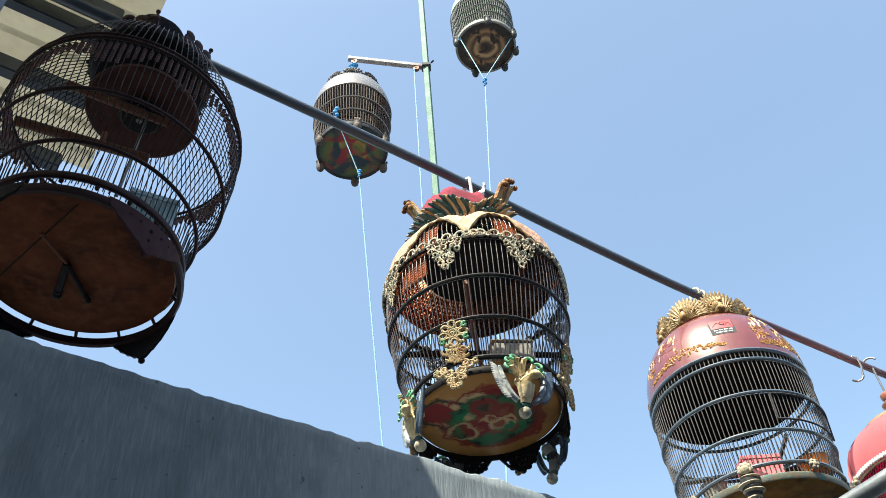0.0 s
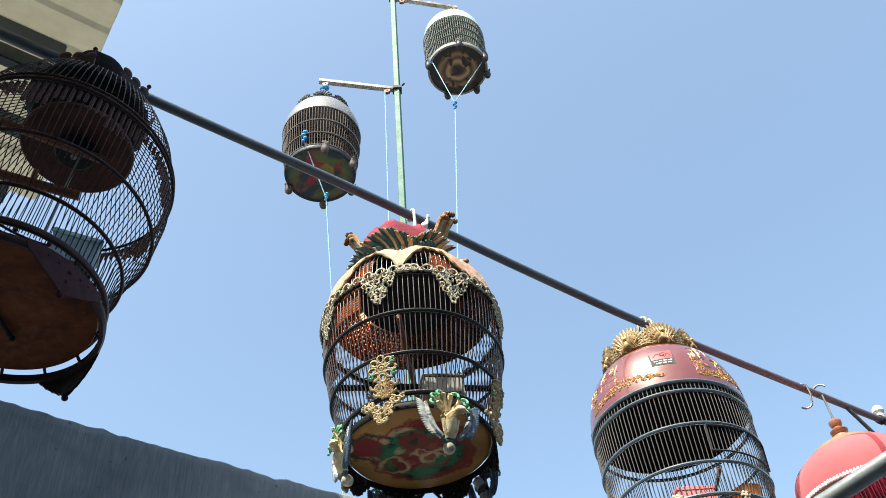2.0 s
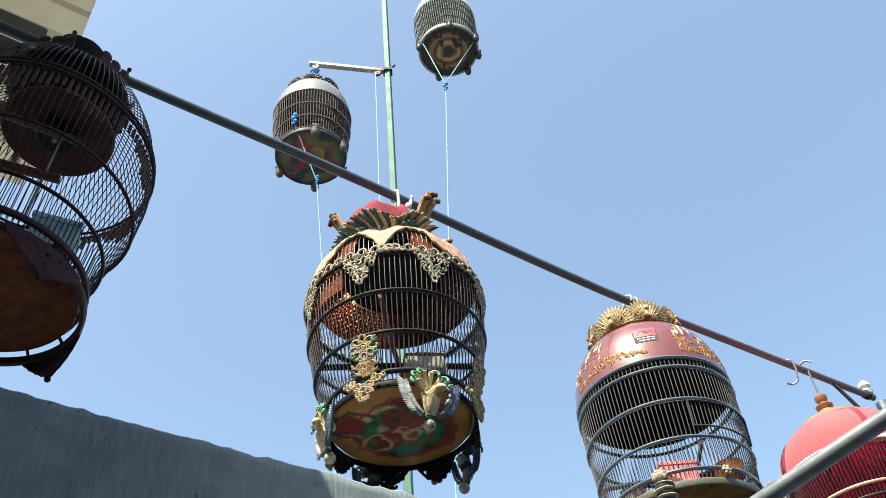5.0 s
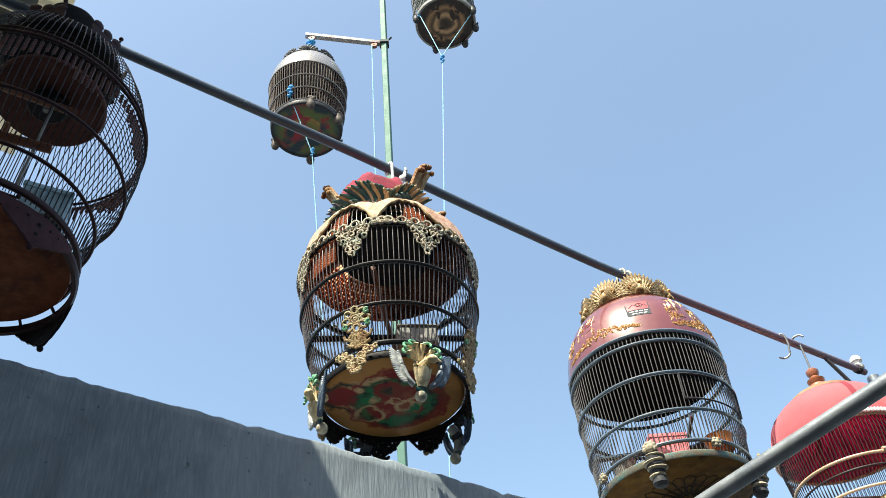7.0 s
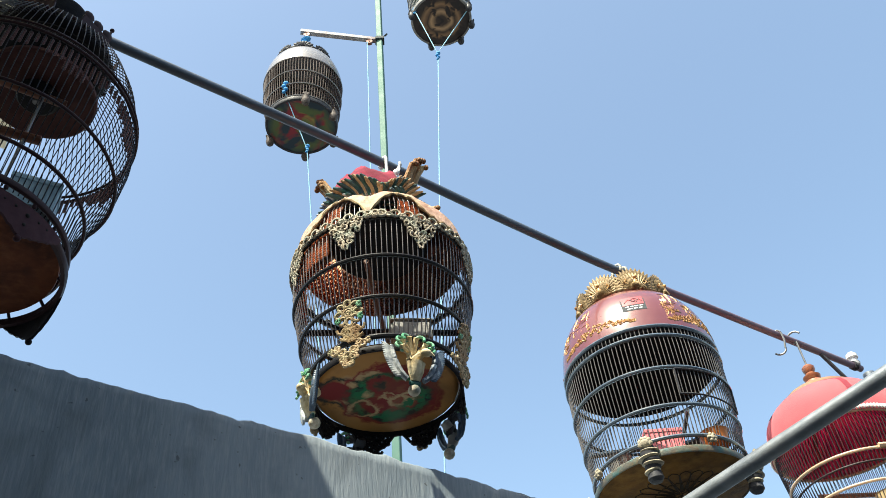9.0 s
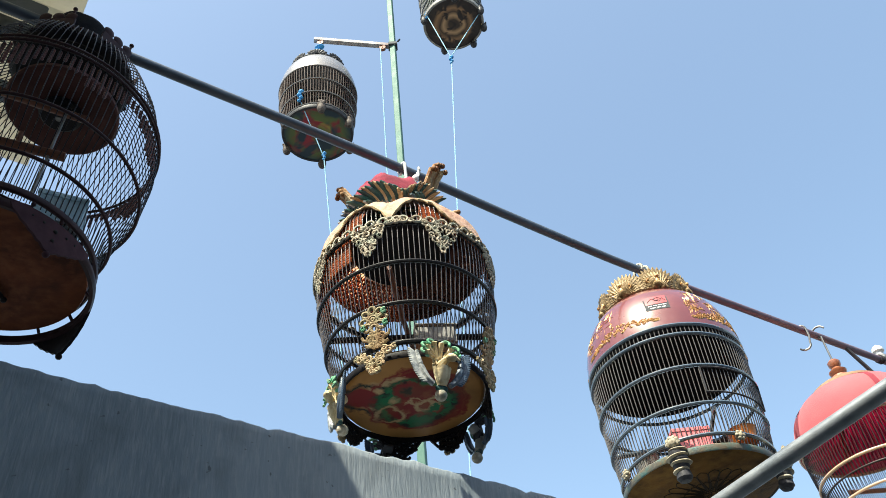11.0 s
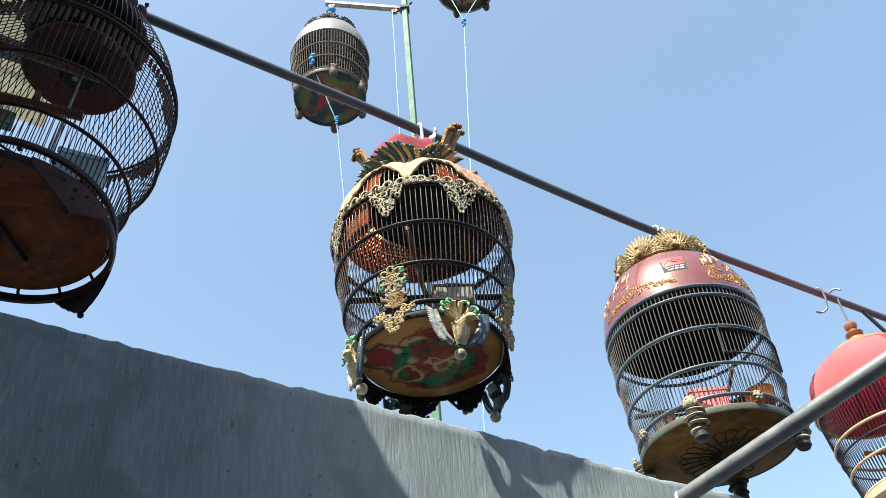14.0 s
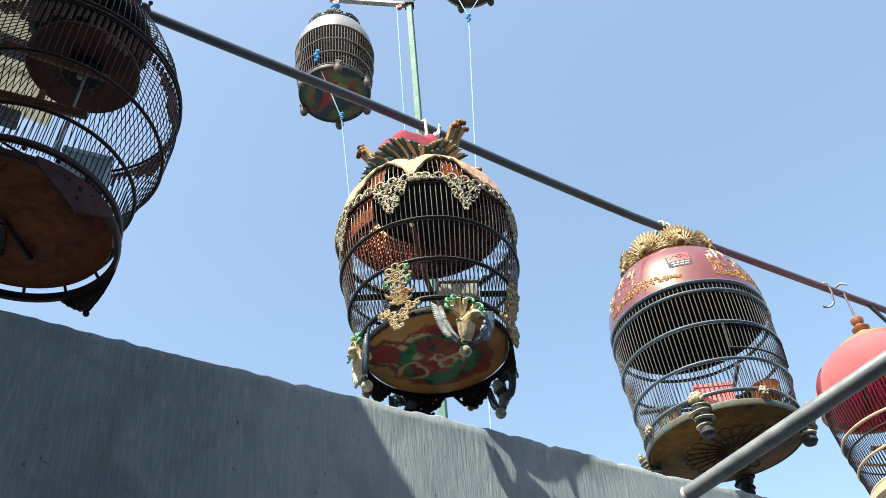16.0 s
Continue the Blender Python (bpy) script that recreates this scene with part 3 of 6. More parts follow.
def basket(sx, sy, sz):
    """A slotted plastic feeder with a folded rim."""
    p = [box((sx, 0.003, sz * 0.95), (0, s * sy / 2, sz * 0.48)) for s in (-1, 1)] + [box((0.003, sy, sz * 0.95), (s * sx / 2, 0, sz * 0.48)) for s in (-1, 1)]
    p += [box((sx, sy, 0.003), (0, 0, 0.0015))]
    for k in range(9):
        u = -sx / 2 + sx * k / 8
        p += [box((0.0035, 0.003, sz * 0.6), (u, s * sy / 2, sz * 0.62)) for s in (-1, 1)]
    for k in range(6):
        u = -sy / 2 + sy * k / 5
        p += [box((0.003, 0.0035, sz * 0.6), (s * sx / 2, u, sz * 0.62)) for s in (-1, 1)]
    p += [box((sx + 0.008, 0.006, sz * 0.2), (0, s * sy / 2, sz), 0.001) for s in (-1, 1)] + [box((0.006, sy + 0.008, sz * 0.2), (s * sx / 2, 0, sz), 0.001) for s in (-1, 1)]
    return join(*p)


# ---------------------------------------------------------------- structure
ALONG = Vector((0.8393, 0.5437, 0))      # the wall's and the rod's line
OUT = Vector((0.5437, -0.8393, 0))       # from the wall towards the yard
WALL_Y0, WALL_TOP = 1.316, 2.45
ORIGIN = Vector((0, WALL_Y0, 0))


def on_wall(s, out=0.0, z=0.0):
    return ORIGIN + ALONG * s + OUT * out + Vector((0, 0, z))


def build_ground():
    v, f = [], []
    xs = [-2500, -400, -60, -12, -6, -3, 0, 3, 6, 12, 60, 400, 2500]
    for x in xs:
        v += [(x, y, 0.0) for y in xs]
    n = len(xs)
    f = [(i * n + j, (i + 1) * n + j, (i + 1) * n + j + 1, i * n + j + 1) for i in range(n - 1) for j in range(n - 1)]
    ob = part("ground", (v, f), CONCRETE)
    tagged(ob, "dark bare earth yard below the wall", "ground", kind="structure")


def build_wall():
    """Plastered wall with a hand-trowelled, uneven top edge."""
    stations = list(np.arange(-4.0, -1.0, 0.25)) + list(np.arange(-1.0, 1.8, 0.012)) + list(np.arange(1.8, 5.01, 0.25))
    heights = [0.0, 0.8, 1.6, 2.0, 2.2, 2.32, 2.40, 2.43]
    thick = 0.13
    v, f = [], []
    for s in stations:
        wob = 0.010 * (noise.noise((s * 2.1, 3.0, 0)) ) + 0.006 * noise.noise((s * 13, 1.0, 0)) + 0.004 * noise.noise((s * 45, 7.0, 0)) - 0.006 * max(0.0, noise.noise((s * 24, 9.0, 0)) - 0.35) / 0.3
        top = WALL_TOP + wob
        col = [on_wall(s, 0.002 * noise.noise((s * 3, z * 3, 5)), z) for z in heights]
        col += [on_wall(s, 0.001, top - 0.006), on_wall(s, -0.005, top), on_wall(s, -thick + 0.008, top + 0.002), on_wall(s, -thick, top - 0.008), on_wall(s, -thick, 0.0)]
        v += [tuple(p) for p in col]
    m = len(heights) + 5
    for k in range(len(stations) - 1):
        for j in range(m - 1):
            p, q = k * m + j, (k + 1) * m + j
            f.append((p, q, q + 1, p + 1))
    f += [tuple(range(m)), tuple(range((len(stations) - 1) * m + m - 1, (len(stations) - 1) * m - 1, -1))]
    ob = part("wall_front", (v, f), PLASTER, sharp=55)
    tagged(ob, "grey cement-plastered yard wall with uneven trowelled top", "wall", kind="structure")


def build_sky_blockers():
    """Plain unseen walls, added behind and beside the yard to block low skylight."""
    for name, centre, size, label in (("wall_back", on_wall(-0.5, 3.0, 2.0), (9.0, 0.15, 4.0), "unseen plain grey wall added behind the yard to block skylight"),
                                      ("wall_side", on_wall(-4.2, 1.4, 1.7), (0.15, 3.0, 3.4), "unseen plain grey wall added beside the yard to block skylight")):
        vf = moved(box(size, (0, 0, 0), 0.01), Matrix.Translation(centre) @ Matrix.Rotation(math.atan2(ALONG.y, ALONG.x), 4, "Z"))
        tagged(part(name, vf, PLASTER), label, "wall", kind="structure")


def build_roof():
    """Ribbed sheet roof over the yard's side, on purlins and a post."""
    corner = Vector((-0.81, 1.52, 3.50))
    verge = Vector((0.535, -0.845, 0))
    roof = thing("sheet_roof", tuple(corner), "cream ribbed metal sheet roof over dark steel purlins", "roof", kind="structure")
    pitch = 0.088
    v, f, row = [], [], []
    depth = 2.6
    t = 0.0
    while t < depth:
        row += [(t, 0.0), (t + 0.045, 0.0), (t + 0.053, 0.014), (t + 0.072, 0.014), (t + 0.080, 0.0)]
        t += pitch
    n = len(row)
    for side in range(2):
        for s in (0.0, -3.2):
            v += [tuple(verge * a - Vector((0, 0, 0)) + ALONG * s + Vector((0, 0, z + 0.0025 * side))) for a, z in row]
    for j in range(n - 1):
        f += [(j, j + 1, n + j + 1, n + j), (2 * n + j, 3 * n + j, 3 * n + j + 1, 2 * n + j + 1), (j, 2 * n + j, 2 * n + j + 1, j + 1)]
    part("sheet", (v, f), SHEET, roof, sharp=20)
    for a, w, h, drop in ((0.012, 0.03, 0.05, 0.03), (0.24, 0.032, 0.05, 0.03), (0.425, 0.028, 0.05, 0.03), (0.49, 0.03, 0.05, 0.03), (0.95, 0.03, 0.05, 0.03), (1.5, 0.03, 0.05, 0.03), (2.1, 0.03, 0.05, 0.03)):
        mat_ = ROD
        mid = verge * a + ALONG * -1.62 + Vector((0, 0, -drop))
        rot = Matrix.Translation(mid) @ Matrix.Rotation(math.atan2(ALONG.y, ALONG.x), 4, "Z")
        part("purlin", moved(box((3.1, w, h), (0, 0, 0), 0.003), rot), mat_, roof)
    for s in (-0.75, -1.9):
        start = verge * 0.05 + ALONG * s + Vector((0, 0, -0.08))
        part("rafter", tube([start, start + verge * 2.4], 0.024, 12), DARK_STEEL, roof, "dark round steel rafter")
    post = thing("roof_post", (-0.545, 0.60, 0.0), "grey galvanised steel post under the sheet roof", "post", kind="structure")
    part("shaft", lathe([(0, 0), (0.034, 0), (0.034, 3.36), (0, 3.36)], 24), GALV, post)
    part("base_plate", box((0.16, 0.16, 0.012), (0, 0, 0.006), 0.002), GALV, post)


ROD_LINE = [(-1.30, 0.572, 3.395), (-0.443, 1.120, 3.389), (0.084, 1.466, 3.391), (0.455, 1.712, 3.378), (0.81, 1.945, 3.371), (1.23, 2.207, 3.376), (1.86, 2.602, 3.388)]


def rod_at(x):
    xs = [p[0] for p in ROD_LINE]
    return float(np.interp(x, xs, [p[1] for p in ROD_LINE])), float(np.interp(x, xs, [p[2] for p in ROD_LINE]))


def build_rod():
    rod = thing("hanging_rod", ROD_LINE[0], "grey painted steel rod sagging slightly under hanging cages", "rod")
    o = Vector(ROD_LINE[0])
    p3 = np.array(ROD_LINE)
    path = []
    for x in np.linspace(ROD_LINE[0][0], ROD_LINE[-1][0], 48):
        ys = smooth_profile([(p[2], p[0]) for p in ROD_LINE], 200)
        z = float(np.interp(x, [q[1] for q in ys], [q[0] for q in ys]))
        path.append(Vector((x, float(np.interp(x, p3[:, 0], p3[:, 1])), z)) - o)
    part("shaft", tube(path[:35], 0.0125, 14), ROD, rod)
    part("far_shaft", tube(path[34:], 0.0123, 14), ROD_PRIMER, rod, "red-brown primed length of the rod")
    e = path[-1]
    cap = join(lathe([(0, 0), (0.017, 0.0), (0.020, 0.010), (0.014, 0.014), (0.014, 0.026), (0.021, 0.032), (0.020, 0.046), (0.010, 0.056), (0, 0.056)], 20))
    part("end_insulator", moved(cap, Matrix.Translation(e + Vector((-0.02, -0.012, 0.006)))), WHITE_PAINT, rod, "white porcelain knob tied on the rod's end")
    part("tie_wire", join(*[moved(ring(0.0145, 0, 0.002, 20, 6), Matrix.Translation(e - ALONG * (0.03 + 0.006 * k)) @ ALONG.to_track_quat("Z", "Y").to_matrix().to_4x4()) for k in range(4)]), CHARCOAL, rod)
    # stay that props the rod from a bracket below
    b = Vector((1.66, rod_at(1.66)[0], rod_at(1.66)[1])) - o
    part("stay", tube([b, b + Vector((0.10, 0.04, -0.14)), b + Vector((0.30, 0.10, -0.5))], 0.007, 8), CHARCOAL, rod, "black bent steel stay")
    # post at the far end that carries the rod
    post = thing("rod_post", (1.90, 2.633, 0.0), "grey steel post carrying the rod's far end", "post", kind="structure")
    part("shaft", lathe([(0, 0), (0.022, 0), (0.022, 3.385), (0, 3.39)], 18), GALV, post)


def spare_hook():
    x = 1.475
    y, z = rod_at(x)
    h = thing("spare_hook", (x, y, z), "empty bent steel hook hanging on the rod", "hook")
    path = [(0.0, 0, 0.012)] + [(0.017 * math.sin(t) - 0.0, 0, 0.017 * math.cos(t) - 0.001) for t in np.linspace(0.3, 1.4, 5)] + [(0.018, 0, -0.03), (0.012, 0, -0.055)] + [(-0.008 + 0.020 * math.cos(t), 0, -0.06 + 0.020 * math.sin(t)) for t in np.linspace(0, -2.6, 9)]
    part("bow", tube(path, 0.0034, 8), STEEL, h, m=Matrix.Rotation(math.radians(-25), 4, "Z"))


def build_pipe():
    a, b = Vector((0.656, 1.741, 2.405)), Vector((1.087, 1.311, 2.493))
    d = (b - a).normalized()
    pipe = thing("support_pipe", tuple(a), "galvanised steel pipe running out from the wall", "pipe", kind="structure")
    part("pipe_body", tube([d * -0.03, d * 0.3, d * 1.1, d * 2.2], 0.0172, 24), GALV, pipe)
    part("end_paint", tube([d * -0.033, d * -0.01, d * 0.004], 0.0176, 24), WHITE_PAINT, pipe, "end daubed with chipped white paint")


# ---------------------------------------------------------------- cages on the rod
def facing(axis):
    return math.atan2(-axis[1], -axis[0])


def red_brown_cage():
    ax, z0 = (-0.53, 1.068), 2.675
    front = facing(ax)
    c = thing("bird_cage", (*ax, z0), "large dark red-brown round cage with beads and plywood tray", "bird cage", "cages on the rod")
    c.matrix_basis = c.matrix_basis @ Matrix.Translation((-0.012, 0, 0)) @ Matrix.Rotation(radians(3.4), 4, (math.cos(front + math.pi), math.sin(front + math.pi), 0.0))
    Z = lambda z: z - z0
    prof = [(0.168, Z(2.70)), (0.169, Z(2.755)), (0.194, Z(2.84)), (0.216, Z(2.92)), (0.2215, Z(2.99)), (0.2135, Z(3.08)), (0.168, Z(3.20)), (0.112, Z(3.25))]
    part("ring", ring(0.1725, Z(2.711), 0.0055, tall=1.4), L_WOOD, c, "broad lowest hoop")
    for z, r, t in ((2.787, 0.182, 0.0036), (2.893, 0.2115, 0.0036), (3.045, 0.2195, 0.0036), (3.060, 0.2180, 0.003)):
        part("ring", ring(r, Z(z), t), L_WOOD, c)
    bars(c, prof, 112, 0.00105, L_BAR, 0.01)
    part("base_hoop", lathe([(0.173, Z(2.664)), (0.180, Z(2.663)), (0.183, Z(2.668)), (0.182, Z(2.678)), (0.178, Z(2.681)), (0.173, Z(2.679)), (0.173, Z(2.664))], 80), L_WOOD, c)
    tray = part("tray", lathe([(0, Z(2.684)), (0.165, Z(2.684)), (0.1665, Z(2.688)), (0.165, Z(2.694)), (0, Z(2.694))], 72), L_BOARD, c, "stained brown plywood tray with a seam")
    part("seam", tube([(-0.138, 0.030, Z(2.6838)), (-0.05, -0.049, Z(2.6838)), (0.046, -0.134, Z(2.6838))], 0.0011, 6), BLACK_WOOD, tray, "dark open seam")
    # latch pegs under the tray
    hub = Vector((-0.005, -0.011, Z(2.679)))
    for end, r, name in (((-0.025, -0.080), 0.0026, "latch_pin"), ((-0.040, 0.058), 0.0062, "latch"), ((0.008, 0.073), 0.0042, "latch")):
        e = Vector((*end, Z(2.676)))
        part(name, join(tube([hub, hub.lerp(e, 0.6), e], r, 8), ball(r * 1.35, tuple(e)), ball(r * 1.2, tuple(hub.lerp(e, 0.88)))), BLACK_WOOD if name == "latch" else PERCH, tray)
    for k in range(14):
        th = front + 2 * math.pi * (k + 0.5) / 14
        part("spacer", tube([(0.163 * math.cos(th), 0.163 * math.sin(th), Z(2.689)), (0.177 * math.cos(th), 0.177 * math.sin(th), Z(2.675))], 0.003, 6), L_WOOD, c)
    for th in (32, 122, 212, 302):
        # Only the front skirt has the skylit colour; black shades the others.
        part("carved_skirt", valance(0.184, front + radians(th), radians(25), Z(2.680), 0.060, teeth=9), L_SKIRT_LIT if th == 32 else BLACK_WOOD, c, "carved hanging skirt with a ball tip")
        # Nothing is cut through: black balls draw the dark of the holes.
        for dt, dz, r in ((0, -0.016, 0.004), (0, -0.036, 0.0032), (-7, -0.012, 0.0026), (7, -0.012, 0.0026), (-13, -0.010, 0.002), (13, -0.010, 0.002)):
            a_ = front + radians(th + dt)
            part("pierced_hole", ball(r, (0.1838 * math.cos(a_), 0.1838 * math.sin(a_), Z(2.676) + dz), (1, 1, 1), 8, 5), SHADE_BLACK, c)
    for k in range(20):
        th = front + 2 * math.pi * k / 20
        part("peg", ball(0.004, (0.170 * math.cos(th), 0.170 * math.sin(th), Z(2.701)), (1, 1, 1.4), 8, 6), L_WOOD, c)
    # bead fringe under the upper ring
    bead = mesh_of("bead_string", join(*[ball(0.0040, (0, 0, -0.0078 * j), seg=8, rows=5) for j in range(8)]), L_BEAD)
    short = mesh_of("bead_string", join(*[ball(0.0040, (0, 0, -0.0078 * j), seg=8, rows=5) for j in range(3)]), L_BEAD)
    mid_ = mesh_of("bead_string", join(*[ball(0.0040, (0, 0, -0.0078 * j), seg=8, rows=5) for j in range(5)]), L_BEAD)
    for k in range(110):
        th = front + 2 * math.pi * k / 110
        pick = (short, short, mid_, mid_, mid_, bead, bead, bead, bead, mid_, mid_, mid_, short, short)[k % 14]
        part("bead_string", pick, L_WOOD, c, m=Matrix.Translation((0.2125 * math.cos(th), 0.2125 * math.sin(th), Z(3.038))))
    # ceiling board with its hub
    top = part("ceiling_board", lathe([(0, Z(3.128)), (0.108, Z(3.128)), (0.112, Z(3.132)), (0.112, Z(3.140)), (0, Z(3.142))], 64), L_TOPBOARD, c, "round red-brown ceiling board", m=Matrix.Translation((0.010, 0.005, 0)))
    part("hub", lathe([(0, Z(3.112)), (0.036, Z(3.114)), (0.043, Z(3.121)), (0.043, Z(3.127)), (0, Z(3.127))], 40), BLACK_WOOD, top, "black turned hub")
    part("hub_bolt", lathe([(0, Z(3.106)), (0.006, Z(3.106)), (0.007, Z(3.111)), (0, Z(3.111))], 12), STEEL, top)
    part("top_band", lathe([(0.106, Z(3.232)), (0.116, Z(3.236)), (0.124, Z(3.248)), (0.124, Z(3.262)), (0.112, Z(3.268)), (0.098, Z(3.26)), (0.100, Z(3.236)), (0.106, Z(3.232))], 64), BLACK_WOOD, c, "dark fretted top band")
    for k in range(30):
        th = front + 2 * math.pi * k / 30
        part("top_stud", ball(0.005, (0.125 * math.cos(th), 0.125 * math.sin(th), Z(3.252)), seg=8, rows=6), L_WOOD, c)
    plate = join(box((0.075, 0.006, 0.03), (0, 0, 0.015), 0.001), *[moved(petal(0.03, 0.012, 0.004), Matrix.Translation((x, 0, 0.02))) for x in (-0.026, 0, 0.026)], tube([(0.03, 0, 0.035), (0.03, 0, 0.058)], 0.0028, 8), ball(0.005, (0.03, 0, 0.06)))
    for th in (35, 95, 155, 215, 275, 335):
        part("crown_plate", moved(plate, around(front + radians(th), 0.118, Z(3.250), radians(8))), L_WOOD, c, "pierced crown plate")
    part("top_cap", moved(lathe([(0, 0.075), (0.05, 0.072), (0.078, 0.05), (0.088, 0.0), (0.082, -0.01), (0.0, -0.01)], 40), Matrix.Translation((-0.020, -0.016, Z(3.338))) @ Matrix.Rotation(radians(22), 4, "Y") @ Matrix.Diagonal((0.82, 0.78, 1.1, 1))), BLACK_CLOTH, c, "black folded cloth cap")
    part("top_board", lathe([(0, Z(3.240)), (0.101, Z(3.240)), (0.101, Z(3.252)), (0, Z(3.252))], 48), BLACK_WOOD, c, "dark board closing the top")
    part("spindle", lathe([(0, Z(3.14)), (0.009, Z(3.14)), (0.009, Z(3.245)), (0, Z(3.245))], 12), BLACK_WOOD, c, "dark spindle between the boards")
    hook(c, Z(3.395), STEEL, 0.022, 0.004, math.radians(120), 0.05)
    # perches
    part("perch", tube([(-0.105, -0.087, Z(3.10)), (-0.077, -0.072, Z(3.10)), (0.072, 0.008, Z(3.10))], 0.0070, 10, flat=1.4), PERCH, c, "flat brown wooden perch")
    part("perch", tube([(-0.16, -0.094, Z(2.97)), (-0.076, -0.059, Z(2.97)), (0.062, -0.004, Z(2.97))], 0.0078, 10, flat=1.4), PERCH, c, "flat brown wooden perch")
    part("perch_peg", tube([(-0.020, -0.036, Z(2.975)), (-0.022, -0.036, Z(3.010))], 0.0055, 8), PERCH, c)
    part("perch_stem", tube([(0.036, -0.017, Z(3.127)), (0.034, -0.013, Z(2.85))], 0.0030, 8), STEEL, c, "thin metal perch stem")
    part("stem_finial", moved(lathe([(0, 0), (0.009, 0.002), (0.005, 0.012), (0.010, 0.018), (0.004, 0.026), (0, 0.028)], 14), Matrix.Translation((0.036, -0.017, Z(3.10)))), BLACK_WOOD, c)
    part("feed_basket", moved(basket(0.075, 0.055, 0.06), Matrix.Translation((0.118, -0.040, Z(2.722))) @ Matrix.Rotation(0.4, 4, "Z")), BLUE_PLASTIC, c, "pale blue slotted plastic feeder")
    part("feed_cup", moved(cup(0.034, 0.05), Matrix.Translation((-0.12, -0.05, Z(2.715)))), RED_PLASTIC, c, "red plastic feed cup")
    return c


def carved_bird(s=1.0):
    """A carved long-necked foot with a wing, standing on a ball, facing -y; its fan sits above."""
    spine = [(0, 0.004, 0.0), (0, -0.012, -0.012), (0, -0.02, -0.03), (0, -0.016, -0.05), (0, -0.008, -0.066)]
    body = join(tube(spine, 0.0125, 10, taper=lambda t: 0.6 + 0.55 * math.sin(math.pi * (0.15 + 0.8 * t))),
                *[tube([(0.0042 * i, -0.014, -0.008), (0.0072 * i, -0.026 + 0.002 * abs(i), -0.030), (0.0058 * i, -0.022 + 0.002 * abs(i), -0.050), (0.0030 * i, -0.012, -0.069)], 0.0058, 7, taper=lambda t: 1.15 - 0.5 * t) for i in range(-2, 3)])
    neck = tube([(0, -0.016, -0.018), (0.006, -0.028, -0.014), (0.012, -0.032, -0.010), (0.016, -0.038, -0.010)], 0.010, 8, taper=lambda t: 1 - 0.45 * t)
    head = ball(0.0095, (0.017, -0.037, -0.010), (1.3, 1, 1))
    beak = tube([(0.024, -0.039, -0.011), (0.034, -0.040, -0.018)], 0.005, 6, taper=lambda t: 1 - 0.8 * t)
    return join(body, neck, head, beak)


def carved_fan(tips):
    """Stems that flare out of the foot's shoulders, or the curled tips that end them."""
    out = []
    for k in range(6):
        a = radians((-52, -34, -14, 4, 34, 52)[k])
        up = (0.034, 0.044, 0.048, 0.046, 0.040, 0.030)[k]
        top = Vector((1.05 * up * math.sin(a), -0.014, up * math.cos(a)))
        if tips:
            way = 1 if a >= 0 else -1
            pts = [top + Vector((way * 0.0105 * (1 - math.cos(q)) * (1 - 0.05 * q), -0.003 * q, 0.0105 * math.sin(q) * (1 - 0.06 * q))) for q in np.linspace(-0.6, 4.2, 12)]
            out.append(tube(pts, 0.0044, 7, taper=lambda t: 1.1 - 0.45 * t))
        else:
            out.append(tube([(0.006 * math.sin(a), 0, -0.02), (0.45 * up * math.sin(a), -0.006, 0.5 * up), top, top + Vector((0.004 * math.sin(a), -0.006, 0.006))], 0.0058, 7, taper=lambda t: 0.9 + 0.25 * t))
    return join(*out)


def plume_leaf(count, height, width, shade, groups=3, sweep=0.0, out=0.034):
    """The ridges of one colour of a carved leaf: touching lobes that fan out and lean outwards."""
    made = []
    for k in range(count):
        if k % groups != shade:
            continue
        s = -1 + 2 * k / (count - 1)
        h = height * (1 - 0.40 * s * s + 0.05 * math.sin(2.3 * k))
        pts = []
        for t in np.linspace(0, 1, 14):
            w = width * (0.24 + 0.26 * t ** 0.7)
            pts.append((s * w + (sweep + 0.16 * s) * height * t ** 2.6, -out * t ** 1.8 - 0.007 * (1 - s * s) - 0.010 * max(0, t - 0.8), h * (t - (0.16 + 0.22 * abs(s)) * t ** 3)))
        made.append(tube(pts, 1.0 * width / (count - 1), 8, taper=lambda q: (0.55 + 0.45 * q ** 0.7) * (1.0 if q < 0.84 else max(0.25, 1 - 4.4 * (q - 0.84)))))
    return join(*made)


def smooth_path(pts, n):
    """A softened resampling of 3D points."""
    a = smooth_profile([(p[0], p[2]) for p in pts], n)
    s = np.concatenate([[0], np.cumsum([math.hypot(q[0] - p[0], q[2] - p[2]) for p, q in zip(pts[:-1], pts[1:])])])
    y = np.interp(np.linspace(0, s[-1], n), s, [p[1] for p in pts])
    return [(p[0], float(w), p[1]) for p, w in zip(a, y)]


def crown_claw(tall, shade, side=1):
    """An upright bundle of carved ribs that opens and leans out; shade 2 gives its knobbed tips."""
    made = []
    for i in range(6):
        w = (i - 2.5) / 2.5
        h = tall * (1 - 0.16 * abs(w - 0.3 * side) - 0.05 * (i % 2))
        path = [(0.010 * w, 0.0, 0.0), (0.013 * w, -0.004, 0.30 * h), (0.014 * w + side * 0.002, -0.012, 0.58 * h), (0.014 * w + side * 0.005, -0.026, 0.82 * h), (0.017 * w + side * 0.010, -0.038, h), (0.018 * w + side * 0.014, -0.044, 0.985 * h)]
        if shade == 2:
            made.append(ball(0.0062, path[-1], (1, 1.1, 1.25), 9, 6))
        elif i % 2 == shade:
            made.append(tube(path, 0.0064, 8, taper=lambda q: 0.75 + 0.32 * math.sin(math.pi * (0.1 + 0.75 * q))))
    return join(*made)


